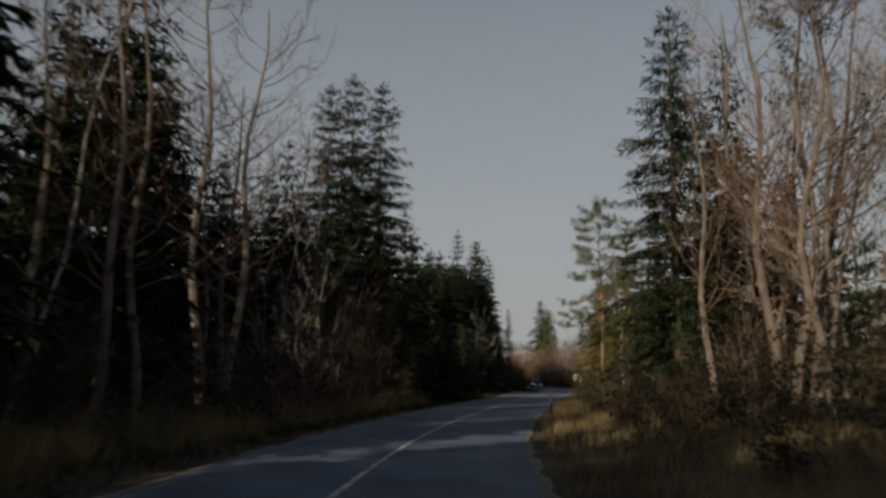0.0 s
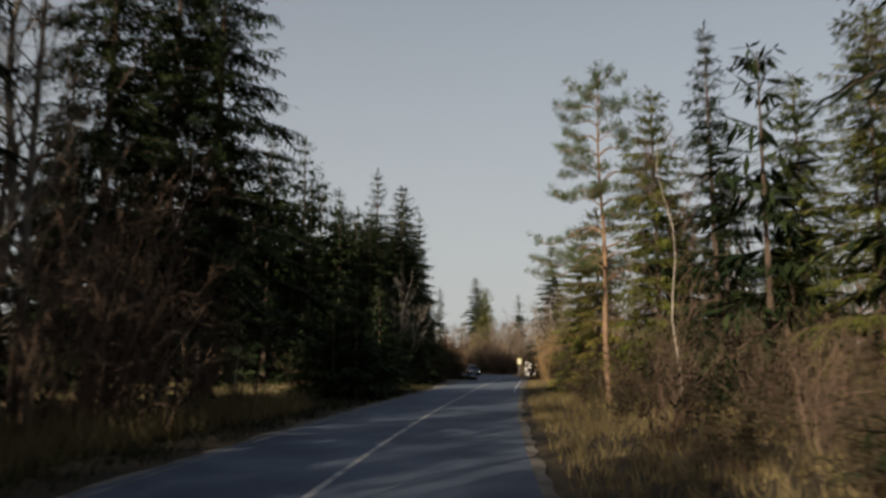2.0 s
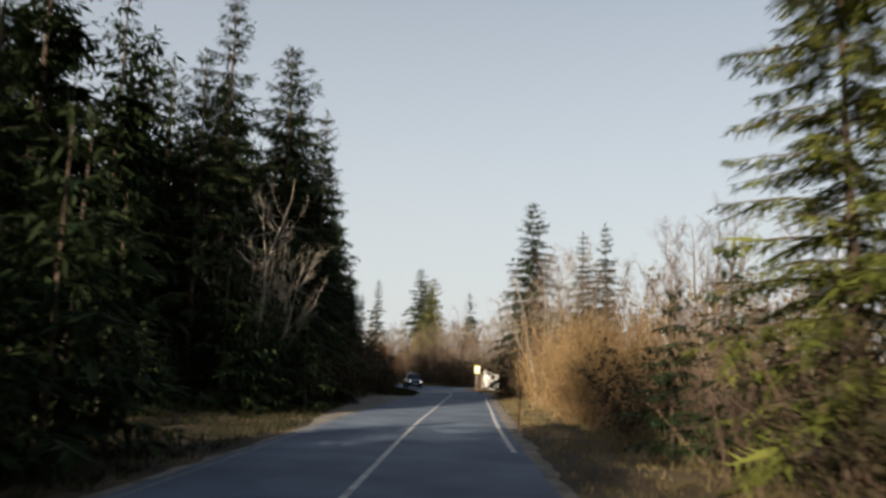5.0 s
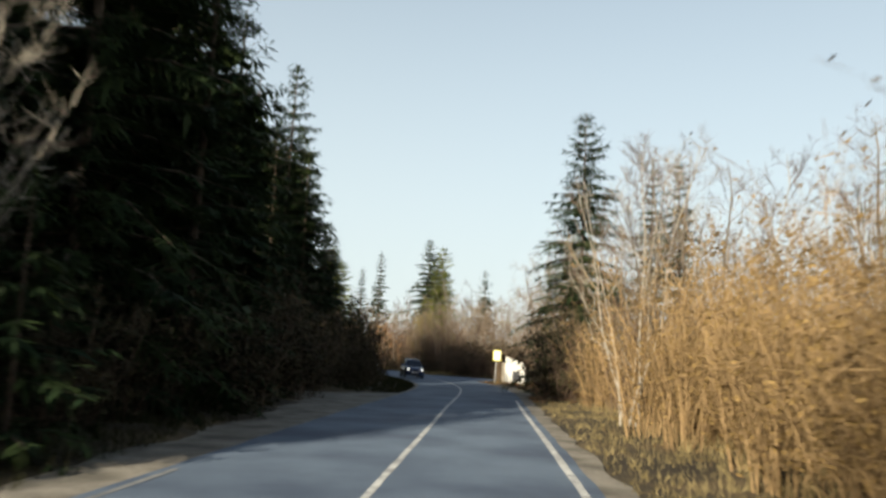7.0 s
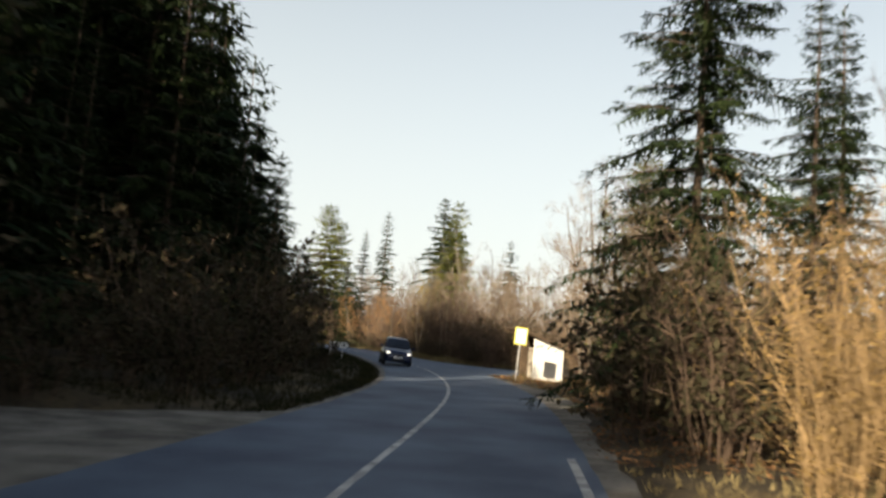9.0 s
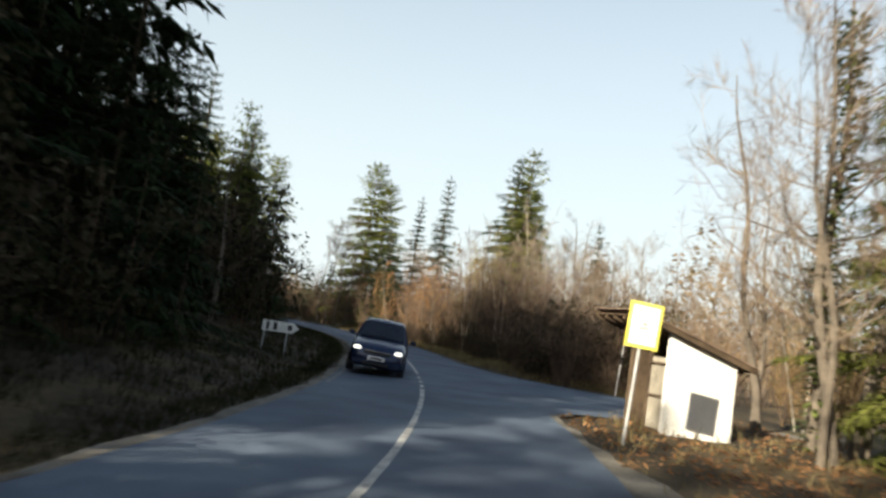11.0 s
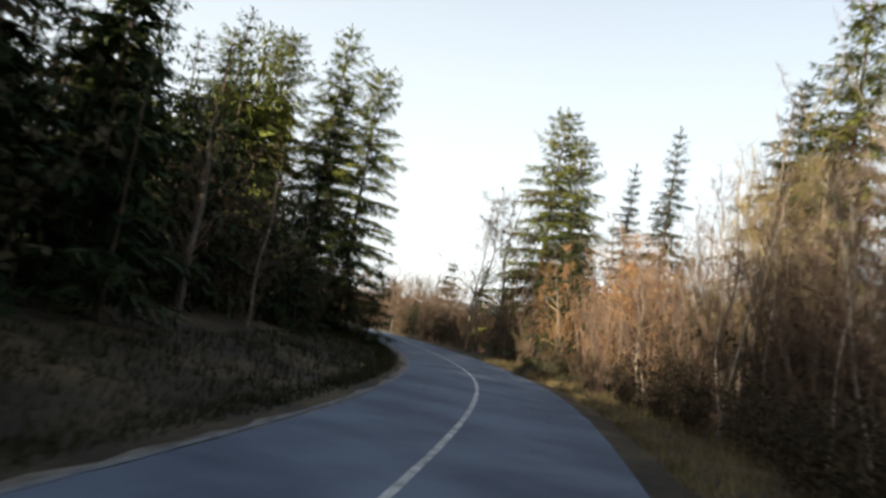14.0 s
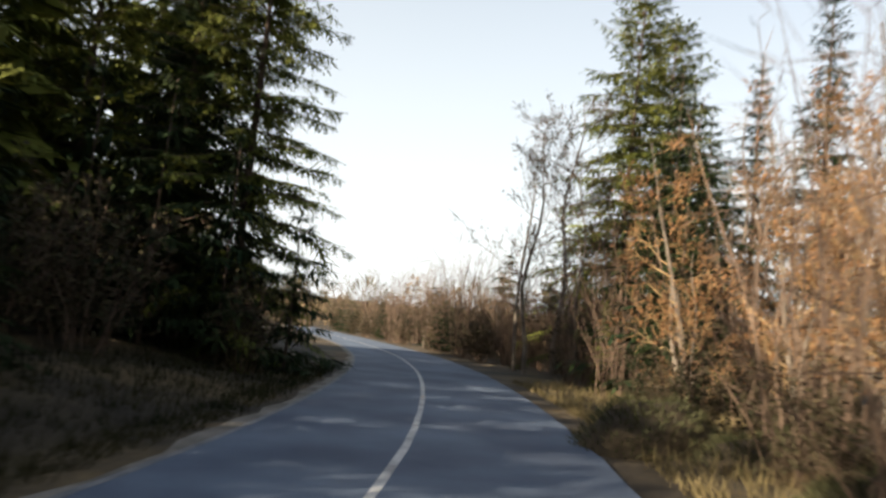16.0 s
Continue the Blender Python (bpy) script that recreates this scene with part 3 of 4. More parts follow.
        green.blade(top - (0, 0, 0.25 + 0.1 * k), unit(np.array([math.cos(a) * 0.6, math.sin(a) * 0.6, 0.8])), np.array([-math.sin(a), math.cos(a), 0]), 0.4, 0.12)
    return [("trunk", wood.mesh("spruce trunk", M_BARK)), ("crown", green.mesh("spruce crown", needle))]


def pine_meshes(seed, height, crown_from=0.45, reach=3.2):
    """A Scots pine: a bare orange trunk, crooked limbs and tufts of needles in flat layers."""
    rng = np.random.default_rng(seed)
    wood, green = Soup(), Soup()
    bend = rng.uniform(-0.25, 0.25, (2, 3))
    trunk = lambda z: np.array([*(bend @ [math.sin(z * 0.35), z / height, math.sin(z * 0.8) * 0.3]), z])
    zs = np.linspace(0, height, 13)
    wood.tube([trunk(z) - (0, 0, 0.3 * (z == 0)) for z in zs], [0.0095 * height * (1 - 0.85 * z / height) for z in zs], 8)
    z = crown_from * height
    while z < height:
        u = (z - crown_from * height) / (height * (1 - crown_from))
        for k in range(4):
            a = rng.uniform(0, 2 * math.pi)
            long = reach * (1.05 - 0.75 * u) * rng.uniform(0.55, 1.15)
            out, side = np.array([math.cos(a), math.sin(a), 0]), np.array([-math.sin(a), math.cos(a), 0])
            up, wob = rng.uniform(-0.05, 0.35) + 0.4 * u, rng.uniform(-0.3, 0.3)
            base = trunk(z)
            at = lambda t: base + long * (out * t + side * wob * t * t + np.array([0, 0, up * t - 0.2 * t * t + 0.08 * math.sin(7 * t)]))
            wood.tube([at(t) for t in np.linspace(0, 1, 6)], np.linspace(0.014 + 0.008 * long, 0.005, 6), 4)
            for i in range(int(7 + 6 * long)):
                t = 0.4 + 0.6 * rng.random() ** 0.7
                tip = at(t) + side * rng.normal(0, 0.28 * long * 0.5) * t + np.array([0, 0, rng.uniform(-0.05, 0.25)])
                wood.tube([at(t - 0.1), tip], [0.008, 0.004], 3)
                for q in range(20):
                    d = unit(rng.normal(0, 1, 3) + np.array([0, 0, 0.5]) + 0.5 * out)
                    green.blade(tip + rng.normal(0, 0.06, 3), d, unit(np.cross(d, rng.normal(0, 1, 3))), rng.uniform(0.12, 0.24), 0.022)
        z += height * rng.uniform(0.03, 0.05)
    for k in range(5):
        a, z = rng.uniform(0, 6.3), rng.uniform(0.2, 0.5) * height
        out = np.array([math.cos(a), math.sin(a), -0.1])
        wood.tube([trunk(z), trunk(z) + out * rng.uniform(0.5, 1.4)], [0.02, 0.006], 3)
    return [("trunk", wood.mesh("pine trunk", M_BARK_PINE)), ("crown", green.mesh("pine crown", M_PINE))]


def bare_meshes(seed, height, spread, bark, twig, limbs=16, leaf=None, leaves=0, fork=0.25, stems=1, thick=0.011, ivy=False, upright=0.7, limb=0.45, bushy=5):
    """A leafless tree: trunk, limbs, branches and twigs, some with dry leaves left."""
    rng = np.random.default_rng(seed)
    wood, fine, green = Soup(), Soup(), Soup()
    for stem in range(stems):
        a0 = rng.uniform(0, 6.3)
        h = height * (1 if stem == 0 else rng.uniform(0.6, 0.95))
        tilt = np.array([math.cos(a0), math.sin(a0)]) * (0.03 if stems == 1 else rng.uniform(0.08, 0.25)) * h
        wave = rng.uniform(-0.02, 0.02, (2, 2)) * h
        root = np.array([math.cos(a0), math.sin(a0), 0]) * (0 if stem == 0 else 0.3)
        trunk = lambda t: root + np.array([*(tilt * t + wave @ [math.sin(5 * t), math.sin(11 * t + 1)]), h * t])
        r0 = thick * h
        wood.tube([trunk(t) - (0, 0, 0.25 * (t == 0)) for t in np.linspace(0, 1, 10)], [r0 * (1 - 0.9 * t) + 0.006 for t in np.linspace(0, 1, 10)], 7)
        if ivy:
            for i in range(1500):
                t = rng.random() * 0.85
                d = unit(np.array([*rng.normal(0, 1, 2), rng.uniform(-0.8, 0.3)]))
                p = trunk(t) + np.array([d[0], d[1], 0]) * (r0 + rng.random() * 0.35 * (1 - 0.5 * t))
                green.blade(p, d, unit(np.cross(d, (0, 0, 1))), rng.uniform(0.14, 0.26), 0.16)
        for k in range(max(4, int(limbs / stems))):
            t0 = fork + (0.97 - fork) * rng.random()
            a = 2.4 * k + rng.uniform(-0.9, 0.9)
            out = np.array([math.cos(a), math.sin(a), 0])
            long = spread * (1.1 - 0.75 * (t0 - fork) / (1 - fork)) * rng.uniform(0.6, 1.15)
            rise, wob = upright * rng.uniform(0.6, 1.35), rng.uniform(-0.25, 0.25)
            side = np.array([-out[1], out[0], 0])
            base = trunk(t0)
            kink = rng.uniform(0, 6.3, 2)
            at = lambda t: base + long * (out * t * (1 - 0.2 * t) + side * (wob * t * t + 0.07 * math.sin(8 * t + kink[0]) * t) + np.array([0, 0, rise * t * (0.7 + 0.4 * t) + 0.06 * math.sin(9 * t + kink[1]) * t]))
            r1 = max(0.01, r0 * (1 - 0.9 * t0) * limb)
            fine.tube([at(t) for t in np.linspace(0, 1, 5)], np.linspace(r1, 0.005, 5), 3)
            for j in range(5):
                t1 = 0.2 + 0.8 * (j + rng.random()) / 5
                b0 = at(t1)
                d = unit(unit(at(min(t1 + 0.1, 1.1)) - b0) + rng.normal(0, 0.5, 3) + np.array([0, 0, 0.25]))
                l2 = long * rng.uniform(0.25, 0.5) * (1.15 - 0.6 * t1)
                b2 = b0 + d * l2 + np.array([0, 0, 0.1 * l2])
                fine.tube([b0, b2], [0.01, 0.004], 3)
                for q in range(bushy):
                    c0 = b0 + (b2 - b0) * (0.25 + 0.75 * rng.random())
                    e = unit(d + rng.normal(0, 0.6, 3) + np.array([0, 0, 0.15]))
                    l3 = rng.uniform(0.25, 0.7) * min(1, long / 2 + 0.4)
                    c1 = c0 + e * l3
                    fine.blade(c0, e, unit(np.cross(e, rng.normal(0, 1, 3))), l3, 0.013)
                    for s in range(leaves):
                        p = c0 + (c1 - c0) * rng.random()
                        g = unit(rng.normal(0, 1, 3) + np.array([0, 0, -0.4]))
                        green.blade(p, g, unit(np.cross(g, rng.normal(0, 1, 3))), rng.uniform(0.07, 0.13), 0.06)
    out = [("trunk", wood.mesh("bare trunk", bark)), ("crown", fine.mesh("bare twigs", twig))]
    if green.v:
        out.append(("ivy" if ivy else "foliage", green.mesh("leaves", M_IVY if ivy else leaf)))
    return out


def bush_meshes(seed, height, spread, twig, leaf=None, leaves=0, stems=22, size=0.1):
    """A shrub: many thin crooked stems from one root, forking into fine twigs, with or without dry leaves."""
    rng = np.random.default_rng(seed)
    wood, fine, green = Soup(), Soup(), Soup()
    for k in range(stems):
        a = rng.uniform(0, 6.3)
        out = np.array([math.cos(a), math.sin(a), 0])
        h, lean = height * rng.uniform(0.45, 1.05), spread * rng.random() ** 0.7
        side = np.array([-out[1], out[0], 0]) * rng.uniform(-0.3, 0.3)
        root, phase, crook = out * rng.uniform(0, 0.35) * spread, rng.uniform(0, 6), rng.uniform(0.02, 0.06) * h
        at = lambda t: root + out * (lean * t ** 1.4 + crook * math.sin(6 * t + phase) - crook * math.sin(phase)) + side * h * t * t * 0.4 + np.array([0, 0, h * t * (1 - 0.12 * t)])
        wood.tube([at(t) - (0, 0, 0.15 * (t == 0)) for t in np.linspace(0, 1, 5)], np.linspace(0.008 + 0.0025 * h, 0.004, 5), 3)
        for j in range(8):
            t = 0.1 + 0.9 * rng.random()
            p = at(t)
            d = unit(rng.normal(0, 0.7, 3) + out * 0.25 + np.array([0, 0, 0.75]))
            long = rng.uniform(0.35, 1.0) * (0.5 + 0.1 * height)
            q = p + d * long
            fine.blade(p, d, unit(np.cross(d, rng.normal(0, 1, 3))), long, 0.015)
            for s in range(3):
                c = p + (q - p) * rng.uniform(0.15, 1)
                e = unit(d + rng.normal(0, 0.65, 3))
                l2 = long * rng.uniform(0.3, 0.7)
                fine.blade(c, e, unit(np.cross(e, rng.normal(0, 1, 3))), l2, 0.011)
                for i in range(leaves):
                    g = unit(rng.normal(0, 1, 3) + np.array([0, 0, -0.3]))
                    green.blade(c + e * l2 * rng.random() + rng.normal(0, 0.05, 3), g, unit(np.cross(g, rng.normal(0, 1, 3))), rng.uniform(0.6, 1.3) * size, size * 0.5)
    made = [("branchwork", wood.mesh("shrub stems", twig)), ("twigwork", fine.mesh("shrub twigs", twig))]
    if green.v:
        made.append(("foliage", green.mesh("shrub leaves", leaf)))
    return made


def plant(name, meshes, x, y, turn, scale, label, category, group="", lean=(0.0, 0.0), stretch=1.0):
    root = new(name)
    z = float(ground_z(np.array(float(x)), np.array(float(y)))) - 0.02
    root.matrix_basis = pose(x, y, z, lean[0], lean[1], turn) @ Matrix.Diagonal((scale, scale, scale * stretch, 1))
    for part_name, data in meshes:
        tagged(part(part_name, data, root), kind="stuff" if part_name in ("branchwork", "twigwork", "foliage", "ivy") else "")
    return tagged(root, label, category, group)


SPRUCES = [spruce_meshes(10 + i, 18.0, r, 0.24, M_NEEDLE, bare, droop, rag) for i, (r, bare, droop, rag) in enumerate(
    ((4.0, 0.04, 0.42, 0.28), (3.5, 0.06, 0.35, 0.38), (4.5, 0.03, 0.5, 0.32)))]
TALL = [spruce_meshes(16 + i, 21.0, 4.3, 0.25, M_NEEDLE, 0.15, 0.42, 0.35) for i in range(1)]
SPRUCES_Y = [spruce_meshes(30 + i, 18.0, r, 0.24, M_NEEDLE_LIT, 0.03, 0.4, 0.3, 0.5) for i, r in enumerate((3.3, 3.8))]
SLIM = [spruce_meshes(35 + i, 18.0, r, 0.24, M_NEEDLE, 0.03, 0.3, 0.35, 0.8) for i, r in enumerate((2.6, 2.9))]
MID = [spruce_meshes(24 + i, 18.0, r, 0.34, M_NEEDLE, 0.04, 0.42, 0.35, 0.72, 0.36) for i, r in enumerate((4.2, 3.6, 3.9))]
MID_Y = [spruce_meshes(28 + i, 18.0, r, 0.34, M_NEEDLE_LIT, 0.03, 0.4, 0.3, 0.6, 0.36) for i, r in enumerate((4.4, 3.8))]
SPRUCES_FAR = [spruce_meshes(40 + i, 18.0, r, 1.05, M_NEEDLE, 0.03, 0.4, 0.3, 0.7, 0.4) for i, r in enumerate((4.2, 4.7, 3.6))]
GOLDEN = [spruce_meshes(38, 9.0, 1.75, 0.2, M_NEEDLE_GOLD, 0.02, 0.3, 0.25, 0.55)]
YOUNG = [spruce_meshes(50 + i, 7.0, r, 0.31, M_NEEDLE, 0.0, 0.25, 0.3) for i, r in enumerate((2.6, 2.1))]
PINES = [pine_meshes(60, 13.0, 0.36, 3.7)]
BARES = [bare_meshes(70 + i, 12.0, s, M_BARK_GREY, M_TWIG, 24, upright=u) for i, (s, u) in enumerate(((3.0, 0.8), (2.4, 1.1), (3.6, 0.6)))]
BIRCHES = [bare_meshes(80 + i, 9.0, 1.9, M_BARK_BIRCH, M_TWIG, 24, thick=0.0042, stems=n, upright=0.9, limb=0.25) for i, n in enumerate((1, 2))]
IVIED = [bare_meshes(85 + i, 13.0, 4.6, M_BARK_GREY, M_TWIG, 34, ivy=True, fork=0.2, upright=0.6, thick=0.012, limb=0.3, bushy=10) for i in range(2)]
PALES = [bare_meshes(83 + i, 9.0, 2.6, M_BARK_BIRCH, M_BARK_BIRCH, 30, thick=0.0042, stems=3, upright=1.1, limb=0.4, fork=0.15) for i in range(2)]
HAZY = [bare_meshes(92 + i, 10.0, 3.4, M_BARK_GREY, M_TWIG_GREY, 34, M_LEAF_TAN, 0, 0.2, 2, upright=0.7, limb=0.35, bushy=10) for i in range(2)]
WILLOWS = [bare_meshes(120 + i, 9.0, 1.9, M_BARK_GREY, M_TWIG_OLIVE, 36, stems=4, upright=1.25, thick=0.008, limb=0.35, bushy=9, fork=0.15) for i in range(1)]
VINED = [bare_meshes(115 + i, 12.0, 3.4, M_BARK_GREY, M_TWIG, 26, M_LEAF_DARK, 2, 0.35, upright=0.6, thick=0.009, bushy=7) for i in range(2)]
BEECHES = [bare_meshes(88 + i, 8.0, 2.7, M_BARK_GREY, M_TWIG_TAN, 24, M_LEAF_RUST, 4, 0.12, 2, upright=0.5) for i in range(2)]
TAN_BUSHES = [bush_meshes(90 + i, 5.2, 1.6, M_TWIG_TAN, M_LEAF_TAN, 1, 26, 0.115) for i in range(3)]
BARE_BUSHES = [bush_meshes(95 + i, 5.0, 1.8, M_TWIG, None, 0, 30) for i in range(3)]
DARK_BUSHES = [bush_meshes(100 + i, 3.6, 1.7, M_TWIG, M_LEAF_DARK, 2, 20, 0.17) for i in range(2)]
LOW_BUSHES = [bush_meshes(105 + i, 1.5, 1.0, M_TWIG, M_LEAF_DARK, 1, 12, 0.08) for i in range(2)]

rng = random.Random(11)
TAKEN = []


DEEP = []  # the trees deep in the forest, joined further down


def put(kind, x, y, height=None, lean=(0, 0), stretch=1.0):
    """One plant of a kind with its foot at (x, y), grown to the height given."""
    name, stock, own, label, category, group = KINDS[kind]
    h = height or own * rng.uniform(0.85, 1.15)
    TAKEN.append((x, y))
    if kind == "far":
        z = float(ground_z(np.array(float(x)), np.array(float(y)))) - 0.02
        return DEEP.append((rng.choice(stock), pose(x, y, z, 0, 0, rng.uniform(0, 360)) @ Matrix.Scale(h / own, 4)))
    return plant(name, rng.choice(stock), x, y, rng.uniform(0, 360), h / own / stretch, label, category, group, lean, stretch)


KINDS = {
    "spruce": ("spruce", SPRUCES, 18.0, "tall dark green spruce with drooping boughs", "tree", "roadside spruces"),
    "spruce_y": ("spruce", SPRUCES_Y, 18.0, "tall spruce in dense growth, sunlit yellow-green in its needle colour", "tree", "roadside spruces"),
    "tall": ("spruce", TALL, 21.0, "very tall dark spruce with a bare lower trunk", "tree", "roadside spruces"),
    "slim": ("spruce", SLIM, 18.0, "slim dark green spruce with a pointed top", "tree", "roadside spruces"),
    "mid": ("spruce", MID, 18.0, "tall dark green spruce standing back from the road", "tree", "roadside spruces"),
    "mid_y": ("spruce", MID_Y, 18.0, "tall spruce standing back from the road, sunlit yellow-green in its needle colour", "tree", "roadside spruces"),
    "far": ("spruce", SPRUCES_FAR, 18.0, "dark green spruce deep in the forest", "tree", "forest spruces"),
    "young": ("young_spruce", YOUNG, 7.0, "young dense dark spruce at the forest edge", "tree", "young spruces"),
    "golden": ("young_spruce", GOLDEN, 9.0, "dense golden-green young spruce beside a pine", "tree", "young spruces"),
    "pine": ("pine", PINES, 13.0, "Scots pine with bare orange trunk and airy crown", "tree", "roadside pines"),
    "bare": ("bare_tree", BARES, 12.0, "leafless grey-barked deciduous tree", "tree", "bare trees"),
    "birch": ("birch", BIRCHES, 9.0, "slim leafless birch with pale bark", "tree", "birches"),
    "pale": ("bare_tree", PALES, 9.0, "pale leafless tree with several forking stems", "tree", "pale bare trees"),
    "hazy": ("bare_tree", HAZY, 10.0, "leafless tree with a haze of fine grey-tan twigs", "tree", "twiggy trees"),
    "ivied": ("ivied_tree", IVIED, 13.0, "leafless spreading tree with ivy on its trunk", "tree", "ivied trees"),
    "willow": ("willow", WILLOWS, 9.0, "tall leafless willow with several stems and olive-tan twigs", "tree", "willows"),
    "vined": ("overgrown_tree", VINED, 12.0, "crooked tree overgrown with clumps of dark dull leaves", "tree", "overgrown trees"),
    "beech": ("beech", BEECHES, 8.0, "young beech holding rust-coloured dry leaves", "tree", "young beeches"),
    "tan": ("shrub", TAN_BUSHES, 5.2, "tall shrub with dry golden-tan leaves", "shrub", "tan shrubs"),
    "brown": ("shrub", BARE_BUSHES, 5.0, "tall leafless brown shrub with many stems", "shrub", "bare shrubs"),
    "dark": ("thicket_bush", DARK_BUSHES, 3.6, "dense dark brown-green bush under the trees", "shrub", "dark bushes"),
    "low": ("bramble", LOW_BUSHES, 1.5, "low dark bramble with a few dull leaves", "shrub", "brambles"),
}
